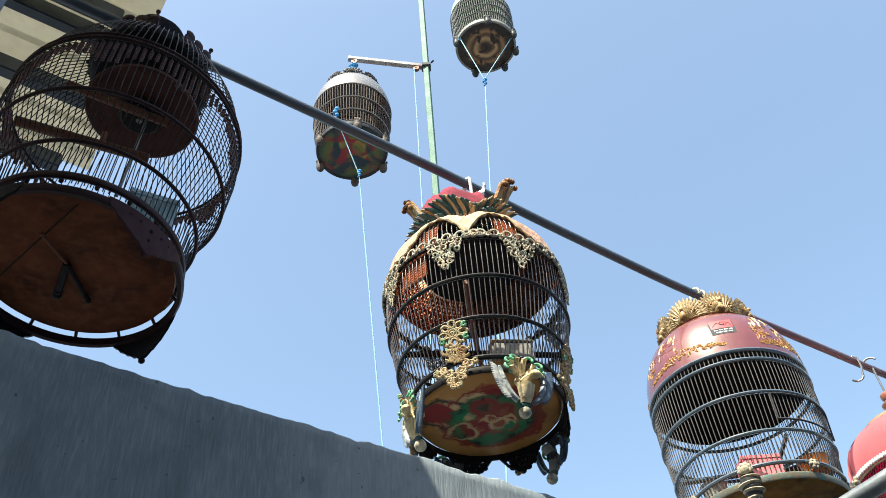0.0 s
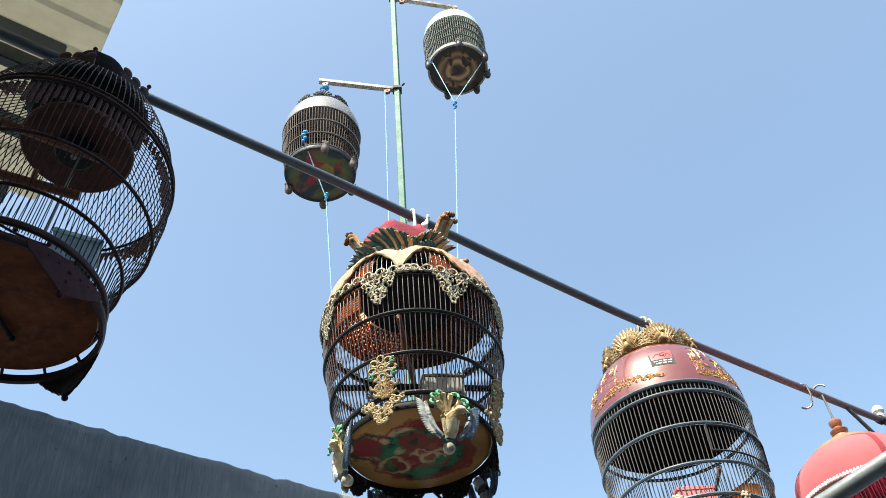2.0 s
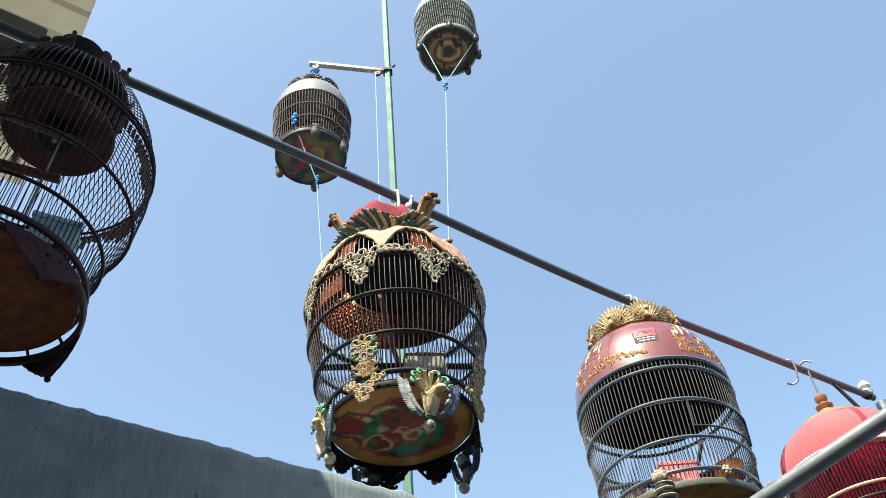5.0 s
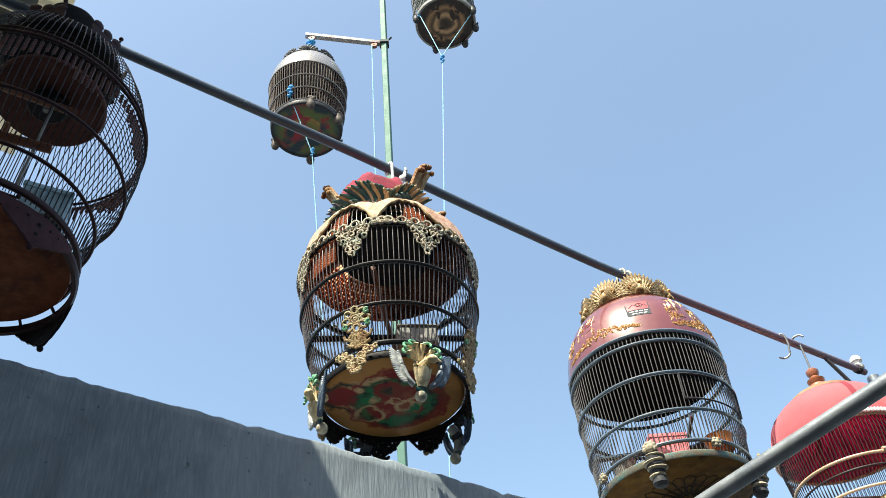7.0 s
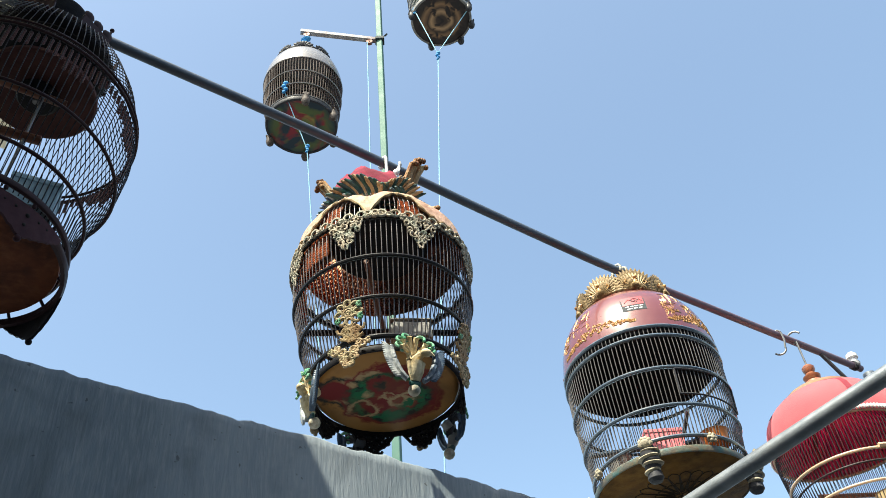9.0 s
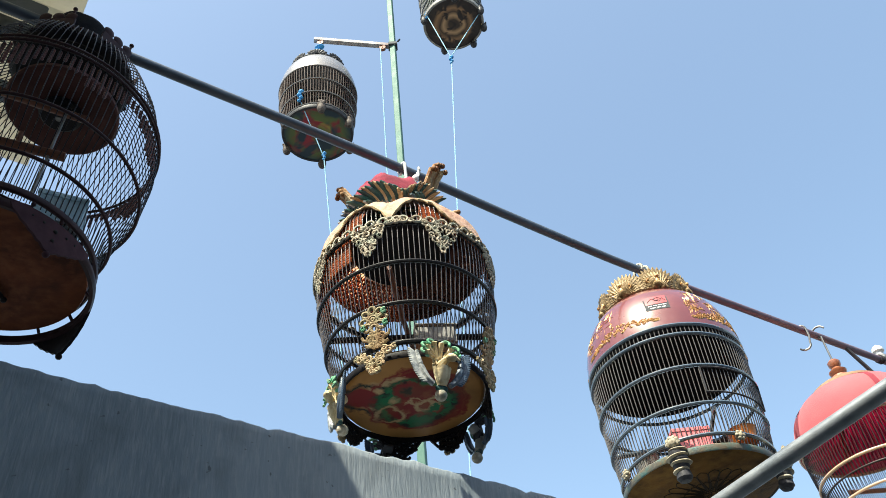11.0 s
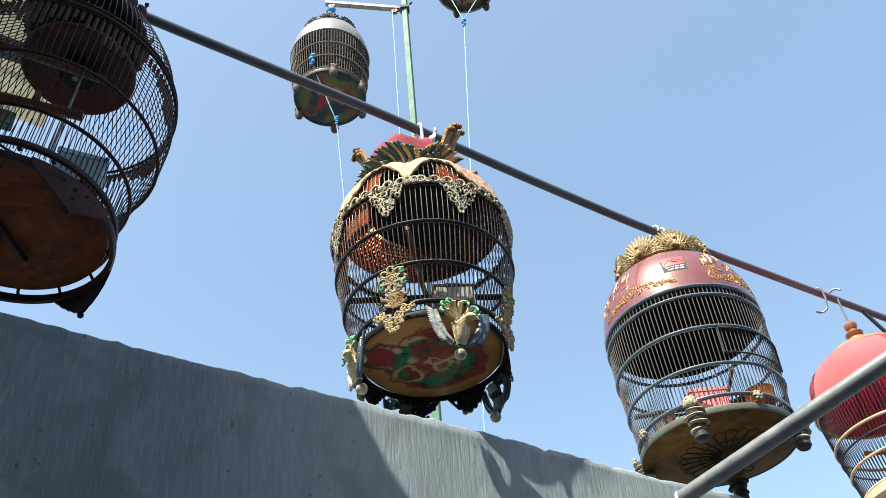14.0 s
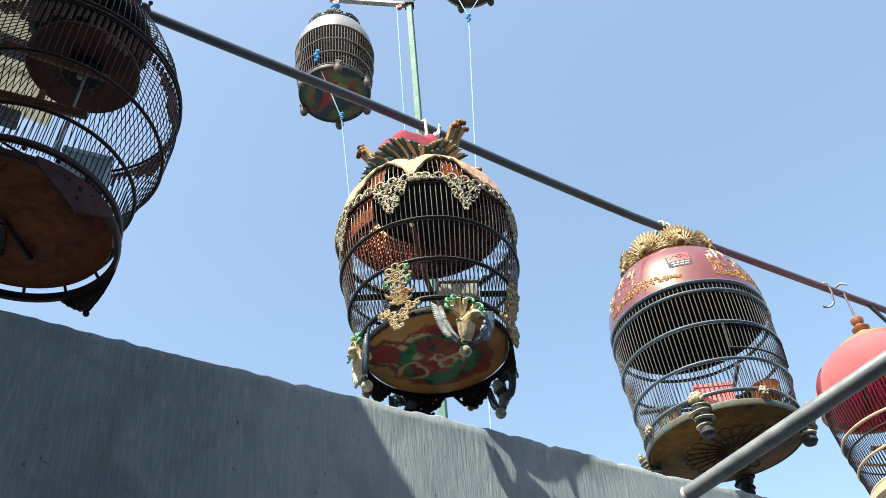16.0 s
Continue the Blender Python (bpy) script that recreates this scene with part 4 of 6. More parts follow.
def carved_wing():
    """A raised crescent wing: a flat curved arm with two rows of short feathers along its outer edge."""
    arm = smooth_path([(-0.004, -0.002, -0.062), (-0.018, -0.004, -0.050), (-0.030, -0.004, -0.028), (-0.036, -0.003, -0.004), (-0.038, -0.001, 0.014)], 16)
    out = [tube(arm, 0.0070, 7, flat=0.9, taper=lambda t: 0.7 + 0.5 * math.sin(math.pi * (0.15 + 0.7 * t)))]
    for k in np.arange(2, 15, 0.8):
        x, y, z = Vector(arm[int(k)]).lerp(Vector(arm[int(k) + 1]), k % 1)
        out.append(moved(petal(0.021 + 0.0006 * k, 0.0038, 0.0024, 6, 5), Matrix.Translation((x, y - 0.001, z)) @ Matrix.Rotation(radians(-108 + 3.4 * k), 4, "Y")))
        out.append(moved(petal(0.010, 0.0046, 0.0028, 6, 4), Matrix.Translation((x + 0.003, y - 0.003, z + 0.002)) @ Matrix.Rotation(radians(-100 + 3.4 * k), 4, "Y")))
    return join(*out)


def scroll_panel(seed):
    """Triangular pierced scrollwork as flat lines."""
    rnd = random.Random(seed)
    L = []
    for row, (count, z) in enumerate(((5, 0.010), (5, -0.004), (4, -0.018), (3, -0.031), (2, -0.044), (1, -0.057))):
        half = 0.0078 * (count - 1)
        for i in range(count):
            x = -half + 2 * half * i / max(count - 1, 1)
            L.append((curl(x + rnd.uniform(-0.002, 0.002), z + rnd.uniform(-0.003, 0.003), rnd.uniform(0.0065, 0.0095), rnd.uniform(0.8, 1.35), rnd.uniform(0, 6.28), rnd.choice((-1, 1)), 12, 0.35), False))
    for s in (-1, 1):
        L.append(([(s * 0.002, -0.066), (s * 0.007, -0.054), (s * 0.003, -0.044), (s * 0.012, -0.030), (s * 0.007, -0.018), (s * 0.018, -0.006), (s * 0.026, 0.008)], False))
    return L


def rosette_panel():
    """An eight-petalled flower of thick loops."""
    L = []
    for k in range(8):
        a = 2 * math.pi * k / 8
        L.append(([(0.0195 * math.cos(a) + 0.0082 * math.cos(q) * math.cos(a) - 0.0062 * math.sin(q) * math.sin(a), 0.0195 * math.sin(a) + 0.0082 * math.cos(q) * math.sin(a) + 0.0062 * math.sin(q) * math.cos(a)) for q in np.linspace(0, 2 * math.pi, 13)[:-1]], True))
    L.append((curl(0, 0, 0.0085, 1.0, 0, 1, 12, 1.0)[:-1], True))
    L.append((curl(0, 0, 0.0035, 1.0, 0, 1, 8, 1.0)[:-1], True))
    return L


def scroll_cluster():
    """Tangled leaf scrolls between the flower and the heart."""
    L = []
    for s in (-1, 1):
        L.append((curl(s * 0.012, -0.036, 0.010, 1.4, math.pi / 2, s), False))
        L.append((curl(s * 0.009, -0.050, 0.009, 1.4, -math.pi / 2, -s), False))
        L.append(([(s * 0.004, -0.030), (s * 0.014, -0.040), (s * 0.026, -0.036), (s * 0.029, -0.028)], False))
        L.append(([(s * 0.003, -0.044), (s * 0.016, -0.052), (s * 0.024, -0.048)], False))
    L.append(([(0, -0.026), (0.002, -0.042), (0, -0.060)], False))
    return L


def heart_panel():
    L = []
    for s in (-1, 1):
        L.append((curl(s * 0.012, 0.0, 0.011, 1.6, math.pi / 2 - s * 0.3, -s), False))
        L.append((curl(s * 0.011, -0.017, 0.0085, 1.4, -s * 0.5, s), False))
        L.append((curl(s * 0.005, -0.031, 0.006, 1.2, 1.0, -s), False))
        L.append((curl(s * 0.031, 0.008, 0.009, 1.2, 0.3, s), False))
        L.append((curl(s * 0.022, 0.014, 0.007, 1.1, 2.0, -s), False))
        L.append((curl(s * 0.041, 0.014, 0.006, 1.0, 1.0, s), False))
    L.append((curl(0, -0.010, 0.006, 1, 0, 1, 10, 1.0), True))
    return L


def carved_cage():
    ax, z0 = (0.163, 1.517), 2.65
    front = facing(ax)
    c = thing("bird_cage", (*ax, z0), "black-ringed round cage with painted cream carvings and bird-shaped feet", "bird cage", "cages on the rod")
    Z = lambda z: z - z0
    prof = [(0.156, Z(2.672)), (0.169, Z(2.72)), (0.184, Z(2.79)), (0.196, Z(2.87)), (0.200, Z(2.94)), (0.199, Z(2.99)), (0.192, Z(3.035)), (0.177, Z(3.07)), (0.154, Z(3.093)), (0.112, Z(3.112))]
    for z, t in ((2.680, 0.0055), (2.765, 0.0042), (2.862, 0.0042), (2.968, 0.004)):
        part("ring", ring(at_profile(prof, Z(z)) + 0.001, Z(z), t), M_RING, c)
    bars(c, prof, 112, 0.0013, M_BAR, 0.02)
    # Shaded colours line the right, sunlit ones the left.
    part("lining", lathe([(at_profile(prof, Z(z)) - 0.005, Z(z)) for z in (3.020, 3.03, 3.045, 3.06, 3.075, 3.09)] + [(0.10, Z(3.108))], 36, front + radians(62), front + radians(192)), LINING_SHADED, c, "brown lining inside the back wall, darkened for shade")
    part("lining", lathe([(at_profile(prof, Z(z)) - 0.0025, Z(z)) for z in (3.020, 3.03, 3.045, 3.06, 3.075, 3.09)] + [(0.10, Z(3.110))], 36, front + radians(192), front + radians(300)), BACKING_LIT, c, "added thin backing, translucent so the weave looks sunlit")
    strands, strands_shaded = [], []
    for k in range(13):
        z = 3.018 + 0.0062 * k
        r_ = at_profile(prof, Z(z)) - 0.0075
        for span, heap in (((62, 184), strands_shaded), ((184, 298), strands)):
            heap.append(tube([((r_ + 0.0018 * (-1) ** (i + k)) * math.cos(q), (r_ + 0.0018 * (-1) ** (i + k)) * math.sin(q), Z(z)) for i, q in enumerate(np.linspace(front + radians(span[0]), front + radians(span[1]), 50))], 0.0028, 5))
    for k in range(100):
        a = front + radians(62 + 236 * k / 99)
        (strands_shaded if k < 51 else strands).append(tube([((at_profile(prof, Z(z)) - 0.0085) * math.cos(a + 0.25 * (z - 3.03)), (at_profile(prof, Z(z)) - 0.0085) * math.sin(a + 0.25 * (z - 3.03)), Z(z)) for z in (3.014, 3.03, 3.05, 3.07, 3.095)], 0.0019, 4))
    for side in (-1, 1):
        for k in range(22 if side < 0 else 12):
            z = 3.048 - 0.0066 * k
            r_ = at_profile(prof, Z(z)) - 0.006
            strands.append(tube([(r_ * math.cos(q), r_ * math.sin(q), Z(z + 0.0015 * math.sin(60 * q))) for q in np.linspace(front + side * radians(20 if k < 9 else (28 if side < 0 else 50)), front + side * radians(104), 30)], 0.0020, 5))
        for k in range(30):
            a = front + side * radians(20 + 80 * k / 29)
            foot_ = (2.906 if k > 3 else 2.988) if side < 0 else (2.972 if k > 12 else 2.988)
            strands.append(tube([((at_profile(prof, Z(z)) - 0.0075) * math.cos(a + 0.8 * (z - 3.03)), (at_profile(prof, Z(z)) - 0.0075) * math.sin(a + 0.8 * (z - 3.03)), Z(z)) for z in (foot_, 0.5 * (foot_ + 3.008), 3.008, 3.028, 3.048)], 0.0019, 4))
    for side in (-1, 1):
        a0, a1 = sorted((front + side * radians(21), front + side * radians(86)))
        b0, b1 = sorted((front + side * radians(30 if side < 0 else 50), front + side * radians(104)))
        part("lining", lathe([(at_profile(prof, Z(z)) - 0.0105, Z(z)) for z in (2.910 if side < 0 else 2.974, 2.95 if side < 0 else 2.982, 2.990)], 14, b0, b1), LINING_SHADED if side > 0 else BACKING_LIT, c, "brown lining low on the side")
        part("lining", lathe([(at_profile(prof, Z(z)) - 0.0105, Z(z)) for z in (2.990, 3.004, 3.018, 3.032, 3.046)], 24, a0, a1), LINING_SHADED if side > 0 else BACKING_LIT, c, "brown lining under the cap")
    part("wicker", join(*strands_shaded), WICKER_SHADED, c, "woven wicker inside the back wall, darkened for shade")
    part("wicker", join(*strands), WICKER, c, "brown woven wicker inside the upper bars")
    part("base_hoop", lathe([(0.1515, Z(2.648)), (0.156, Z(2.648)), (0.158, Z(2.653)), (0.157, Z(2.660)), (0.154, Z(2.662)), (0.1515, Z(2.660)), (0.1515, Z(2.648))], 80), BLACK_WOOD, c)
    part("tray", lathe([(0, 0.002), (0.138, 0.002), (0.145, 0.005), (0.150, 0.012), (0.150, 0.018), (0, 0.018)], 72), M_DISC, c, "amber board painted with red and green scrolls")
    part("top_board", lathe([(0, Z(3.062)), (0.108, Z(3.062)), (0.114, Z(3.068)), (0.110, Z(3.080)), (0, Z(3.080))], 56), BLACK_WOOD, c, "dark ceiling board")
    # scalloped cream cap over the bars
    v, f = [], []
    n = 160
    for k in range(n):
        a = 2 * math.pi * k / n
        tip = max(0.0, 1 - abs(((a - front + math.pi / 2) % math.pi) - math.pi / 2) / 0.26)
        away = abs((a - front + math.pi) % (2 * math.pi) - math.pi)
        dip = min(1.0, max(0.0, (away - 0.40) / 0.36))
        dip = dip * dip * (3 - 2 * dip)
        rear = max(0.0, -math.cos(a - front)) ** 0.5
        low = 3.056 - 0.076 * tip ** 1.3 - 0.064 * dip + 0.0025 * math.sin(a * 31) + 0.002 * math.sin(a * 53)
        low = low + (3.094 - low) * min(1.0, 1.6 * rear)
        zs = [3.122, 3.116, 3.100, 0.5 * (3.100 + low), low, low - 0.001]
        for i, z in enumerate(zs):
            r = at_profile(prof + [(0.09, Z(3.122))], Z(z)) + (0.0045 if i < 5 else 0.001)
            v.append((r * math.cos(a), r * math.sin(a), Z(z)))
    for k in range(n):
        for j in range(5 if math.cos(2 * math.pi * (k + 0.5) / n - front) > -0.34 else 1):
            p, q = k * 6 + j, ((k + 1) % n) * 6 + j
            f.append((p, q, q + 1, p + 1))
    part("scalloped_cap", (v, f), CREAM, c, "cream painted scalloped cap", sharp=60)
    edge = sorted(((2 * math.pi * k / n - front + math.pi) % (2 * math.pi), k) for k in range(n) if math.cos(2 * math.pi * k / n - front) > -0.34)
    part("cap_edge", tube([v[k * 6 + 4] for _, k in edge], 0.0034, 7, taper=lambda t: 1.0 + 0.45 * math.sin(420 * t)), LEAF_CREAM, c, "gilded carved cap edge")
    # leafy chain band
    lines = []
    girth = 2 * math.pi * 0.206
    for k in range(46):
        u = girth * k / 46
        lines.append((curl(u, 0.003, 0.0095, 1.0, 0, 1, 12, 1.0), True))
        lines.append((curl(u + girth / 92, -0.002, 0.0065, 1.3, math.pi, -1 if k % 2 else 1, 10), False))
    part("carved_band", fret(prof, front, Z(2.972), lines, 0.0031, 0.007), CARVED_PALE, c, "pale pierced carved band")
    for k in range(8):
        part("scroll_panel", fret(prof, front + radians(-14 + 45 * k), Z(2.952), scroll_panel(k), 0.0022, 0.007), CARVED_PALE, c, "pierced triangular scroll carving")
    for k in range(4):
        a = front + radians(-16 + 90 * k)
        flower = part("rosette", fret(prof, a, Z(2.735), rosette_panel(), 0.0035, 0.008, 7), CARVED, c, "carved cream flower with open petals")
        part("rosette_scroll", fret(prof, a, Z(2.735), scroll_cluster(), 0.0034, 0.008, 6), LEAF_CREAM, flower, "brown leaf scrolls under the flower")
        for sg, zz in ((-1, -0.012), (1, 0.012), (1, -0.014)):
            part("rosette_leaf", fret(prof, a, Z(2.735), [(curl(sg * 0.024, zz, 0.006, 0.9, 1.0, sg, 10), False)], 0.0034, 0.010, 6), GREEN_CARVE, flower, "green painted leaf edge")
        part("heart_scroll", fret([(0.166, Z(2.55)), (0.168, Z(2.75))], a - radians(2), Z(2.650), heart_panel(), 0.0034, 0.004, 6), CARVED, c, "carved heart scroll")
    for th in (26, 133, -63, -150):
        a = front + radians(th)
        # Rear feet, fans and wings get dark materials in place of shade.
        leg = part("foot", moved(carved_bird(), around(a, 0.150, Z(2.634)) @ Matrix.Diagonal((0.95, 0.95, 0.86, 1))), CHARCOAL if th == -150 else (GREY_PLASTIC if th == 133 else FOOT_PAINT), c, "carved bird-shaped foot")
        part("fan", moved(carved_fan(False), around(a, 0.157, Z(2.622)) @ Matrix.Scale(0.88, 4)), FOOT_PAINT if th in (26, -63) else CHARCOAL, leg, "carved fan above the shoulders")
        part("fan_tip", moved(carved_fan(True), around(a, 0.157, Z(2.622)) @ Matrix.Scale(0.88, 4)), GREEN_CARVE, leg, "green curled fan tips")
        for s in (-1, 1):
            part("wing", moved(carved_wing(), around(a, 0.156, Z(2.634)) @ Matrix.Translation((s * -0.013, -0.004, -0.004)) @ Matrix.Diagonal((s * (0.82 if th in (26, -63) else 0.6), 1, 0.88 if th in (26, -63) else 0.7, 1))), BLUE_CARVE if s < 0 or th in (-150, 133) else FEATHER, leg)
        part("foot_collar", moved(join(*[moved(petal(0.020, 0.0052, 0.004), Matrix.Rotation(radians(150 + 12 * j), 4, "Y")) for j in range(6)]), around(a, 0.158, Z(2.582))), LEAF_DARK, leg, "dark green carved collar over the ball")
        part("foot_ball", ball(0.0120, tuple(around(a, 0.152, Z(2.559)).translation)), CARVED_PALE, leg, "pale painted ball")
    rnd = random.Random(11)
    for th in (100, 158, 200, 248):
        lines = []
        for row, z in enumerate((-0.004, -0.015, -0.026, -0.035)):
            half = 0.040 - 0.009 * row
            for u in np.arange(-half, half + 0.001, 0.0105):
                lines.append((curl(u + rnd.uniform(-0.002, 0.002), z + rnd.uniform(-0.003, 0.002), rnd.uniform(0.006, 0.0085), rnd.uniform(0.8, 1.3), rnd.uniform(0, 6.28), rnd.choice((-1, 1)), 10, 0.4), False))
        lines.append(([(-0.046, 0.0), (-0.030, -0.022), (-0.012, -0.034), (0.0, -0.044), (0.012, -0.034), (0.030, -0.022), (0.046, 0.0)], False))
        part("apron", fret([(0.1545, Z(2.5)), (0.1545, Z(2.7))], front + radians(th), Z(2.650), lines, 0.0036, 0.0, 5), BLACK_WOOD, c, "black pierced scroll apron")
    # crown
    for th, tall, wide, sweep, tones in ((-40, 0.072, 0.088, -0.30, (BLUE_CARVE, FEATHER, LEAF_DARK)), (-6, 0.090, 0.105, -0.30, (LEAF_DARK, LEAF_CREAM, LEAF_DARK)), (25, 0.078, 0.082, 0.25, (LEAF_CREAM, LEAF_CREAM, LEAF_DARK)),
                                         (140, 0.08, 0.12, 0.2, (LEAF_DARK, LEAF_CREAM, LEAF_RUST)), (177, 0.09, 0.13, -0.1, (LEAF_CREAM, LEAF_DARK, LEAF_RUST)), (-146, 0.08, 0.12, -0.2, (LEAF_DARK, LEAF_CREAM, LEAF_DARK))):
        pose_ = around(front + radians(th), 0.098, Z(3.110), radians(4))
        leaf = part("crown_leaf", moved(plume_leaf(15, tall, wide, 0, 3, sweep), pose_), tones[0], c, "painted carved crown leaf")
        part("leaf_rib", moved(plume_leaf(15, tall, wide, 1, 3, sweep), pose_), tones[1], leaf)
        part("leaf_rib", moved(plume_leaf(15, tall, wide, 2, 3, sweep), pose_), tones[2], leaf)
        curls = [tube([(sg * (0.020 + 0.011 * math.cos(q) * (1 - 0.1 * q)), -0.012 - 0.001 * q, 0.030 + 0.011 * math.sin(q) * (1 - 0.1 * q)) for q in np.linspace(-1.2, 4.4, 14)], 0.0038, 6) for sg in (-1, 1)]
        part("leaf_curl", moved(join(*curls, ball(0.009, (0, -0.012, 0.052), (1, 0.7, 1.5))), pose_), AMBER, leaf, "amber curls at the leaf's foot")
    for th, tall, side in ((46, 0.160, 1), (-60, 0.156, -1), (118, 0.13, -1), (-118, 0.13, 1)):
        pose_ = around(front + radians(th), 0.098, Z(3.112), radians(3))
        tip_ = part("crown_tip", moved(crown_claw(tall, 0, side), pose_), AMBER, c, "upright carved crown tip")
        part("tip_rib", moved(crown_claw(tall, 1, side), pose_), LEAF_CREAM, tip_)
        part("tip_knob", moved(crown_claw(tall, 2, side), pose_), LEAF_RUST, tip_)
        part("tip_foot", moved(plume_leaf(9, 0.060, 0.080, 0, 1, -0.2 * side, 0.02), pose_), LEAF_DARK, tip_, "dark blue-green leaf round the tip's foot")
    part("crown_base", lathe([(0.090, Z(3.110)), (0.110, Z(3.112)), (0.114, Z(3.122)), (0.106, Z(3.136)), (0.090, Z(3.136)), (0.090, Z(3.110))], 56), LEAF_DARK, c)
    v, f = lathe([(0.0, 0.062)] + [(0.006 * k, 0.062 - 0.0014 * k) for k in range(1, 11)] + [(0.068, 0.046), (0.077, 0.041), (0.085, 0.034), (0.091, 0.025), (0.095, 0.012), (0.096, -0.02)], 120)
    def fold(x, y):
        """Height of the bundled folds at a place of the cloth."""
        q = 55 * (x * 0.8 + y * 0.6) + 3.0 * noise.noise((x * 14, y * 14, 1))
        return 0.011 * (1 - 2 * abs(math.sin(0.9 * q))) * (0.8 + noise.noise((x * 10, y * 10, 6))) + 0.020 * noise.noise((x * 20, y * 20, 2)) - 0.006 * abs(noise.noise((x * 70, y * 60, 3)))
    v = [(x * (1 + 0.10 * noise.noise((x * 12, y * 12, 1))), y * (1 + 0.10 * noise.noise((x * 12, y * 12, 4))), z + fold(x, y)) for x, y, z in v]
    part("cover_cloth", moved((v, f), Matrix.Translation((-0.016, 0, Z(3.226)))), RED_CLOTH, c, "crimson cloth bundled inside the crown", sharp=180)
    rz_ = rod_at(ax[0])[1]
    bow = [(0.004, 0, Z(3.26)), (0.016, 0, Z(3.34))] + [(0.0160 * math.cos(t), 0, Z(rz_) + 0.0160 * math.sin(t)) for t in np.linspace(-0.3, 4.3, 18)]
    part("hook", tube(bow, 0.0042, 10), WHITE_PAINT, c, "white coated hanging hook", m=Matrix.Translation(ALONG * 0.020) @ Matrix.Rotation(math.atan2(OUT.y, OUT.x), 4, "Z"))
    part("hook_tail", join(tube([(0.030, -0.014, Z(3.30)), (0.040, -0.012, Z(3.345)), (0.046, -0.010, Z(3.364)), (0.045, -0.012, Z(3.374))], 0.0055, 8, taper=lambda t: 1.2 - 0.6 * t), ball(0.009, (0.034, -0.013, Z(3.33)), (1, 1, 1.3))), WHITE_PAINT, c, "knotted white cord end", m=Matrix.Translation(ALONG * 0.018))
    # inside
    part("perch", tube([(-0.17, -0.03, Z(2.80)), (0.0, -0.02, Z(2.80)), (0.17, 0.0, Z(2.80))], 0.007, 10), BLACK_WOOD, c, "dark wooden perch")
    part("perch", tube([(-0.03, -0.17, Z(2.87)), (-0.01, 0.0, Z(2.87)), (0.02, 0.18, Z(2.87))], 0.006, 10), PERCH, c, "brown wooden perch")
    part("feed_cup", moved(join(box((0.085, 0.05, 0.045), (0, 0, 0.0225), 0.005), box((0.09, 0.055, 0.006), (0, 0, 0.047), 0.002)), Matrix.Translation((0.055, -0.055, Z(2.735))) @ Matrix.Rotation(0.1, 4, "Z")), GREY_PLASTIC, c, "grey square feeder")
    part("floor_rack", join(*[tube([(-0.13, y, Z(2.70)), (0.13, y, Z(2.70))], 0.0025, 6) for y in (-0.08, -0.04, 0, 0.04, 0.08)]), M_RING, c)
    return c


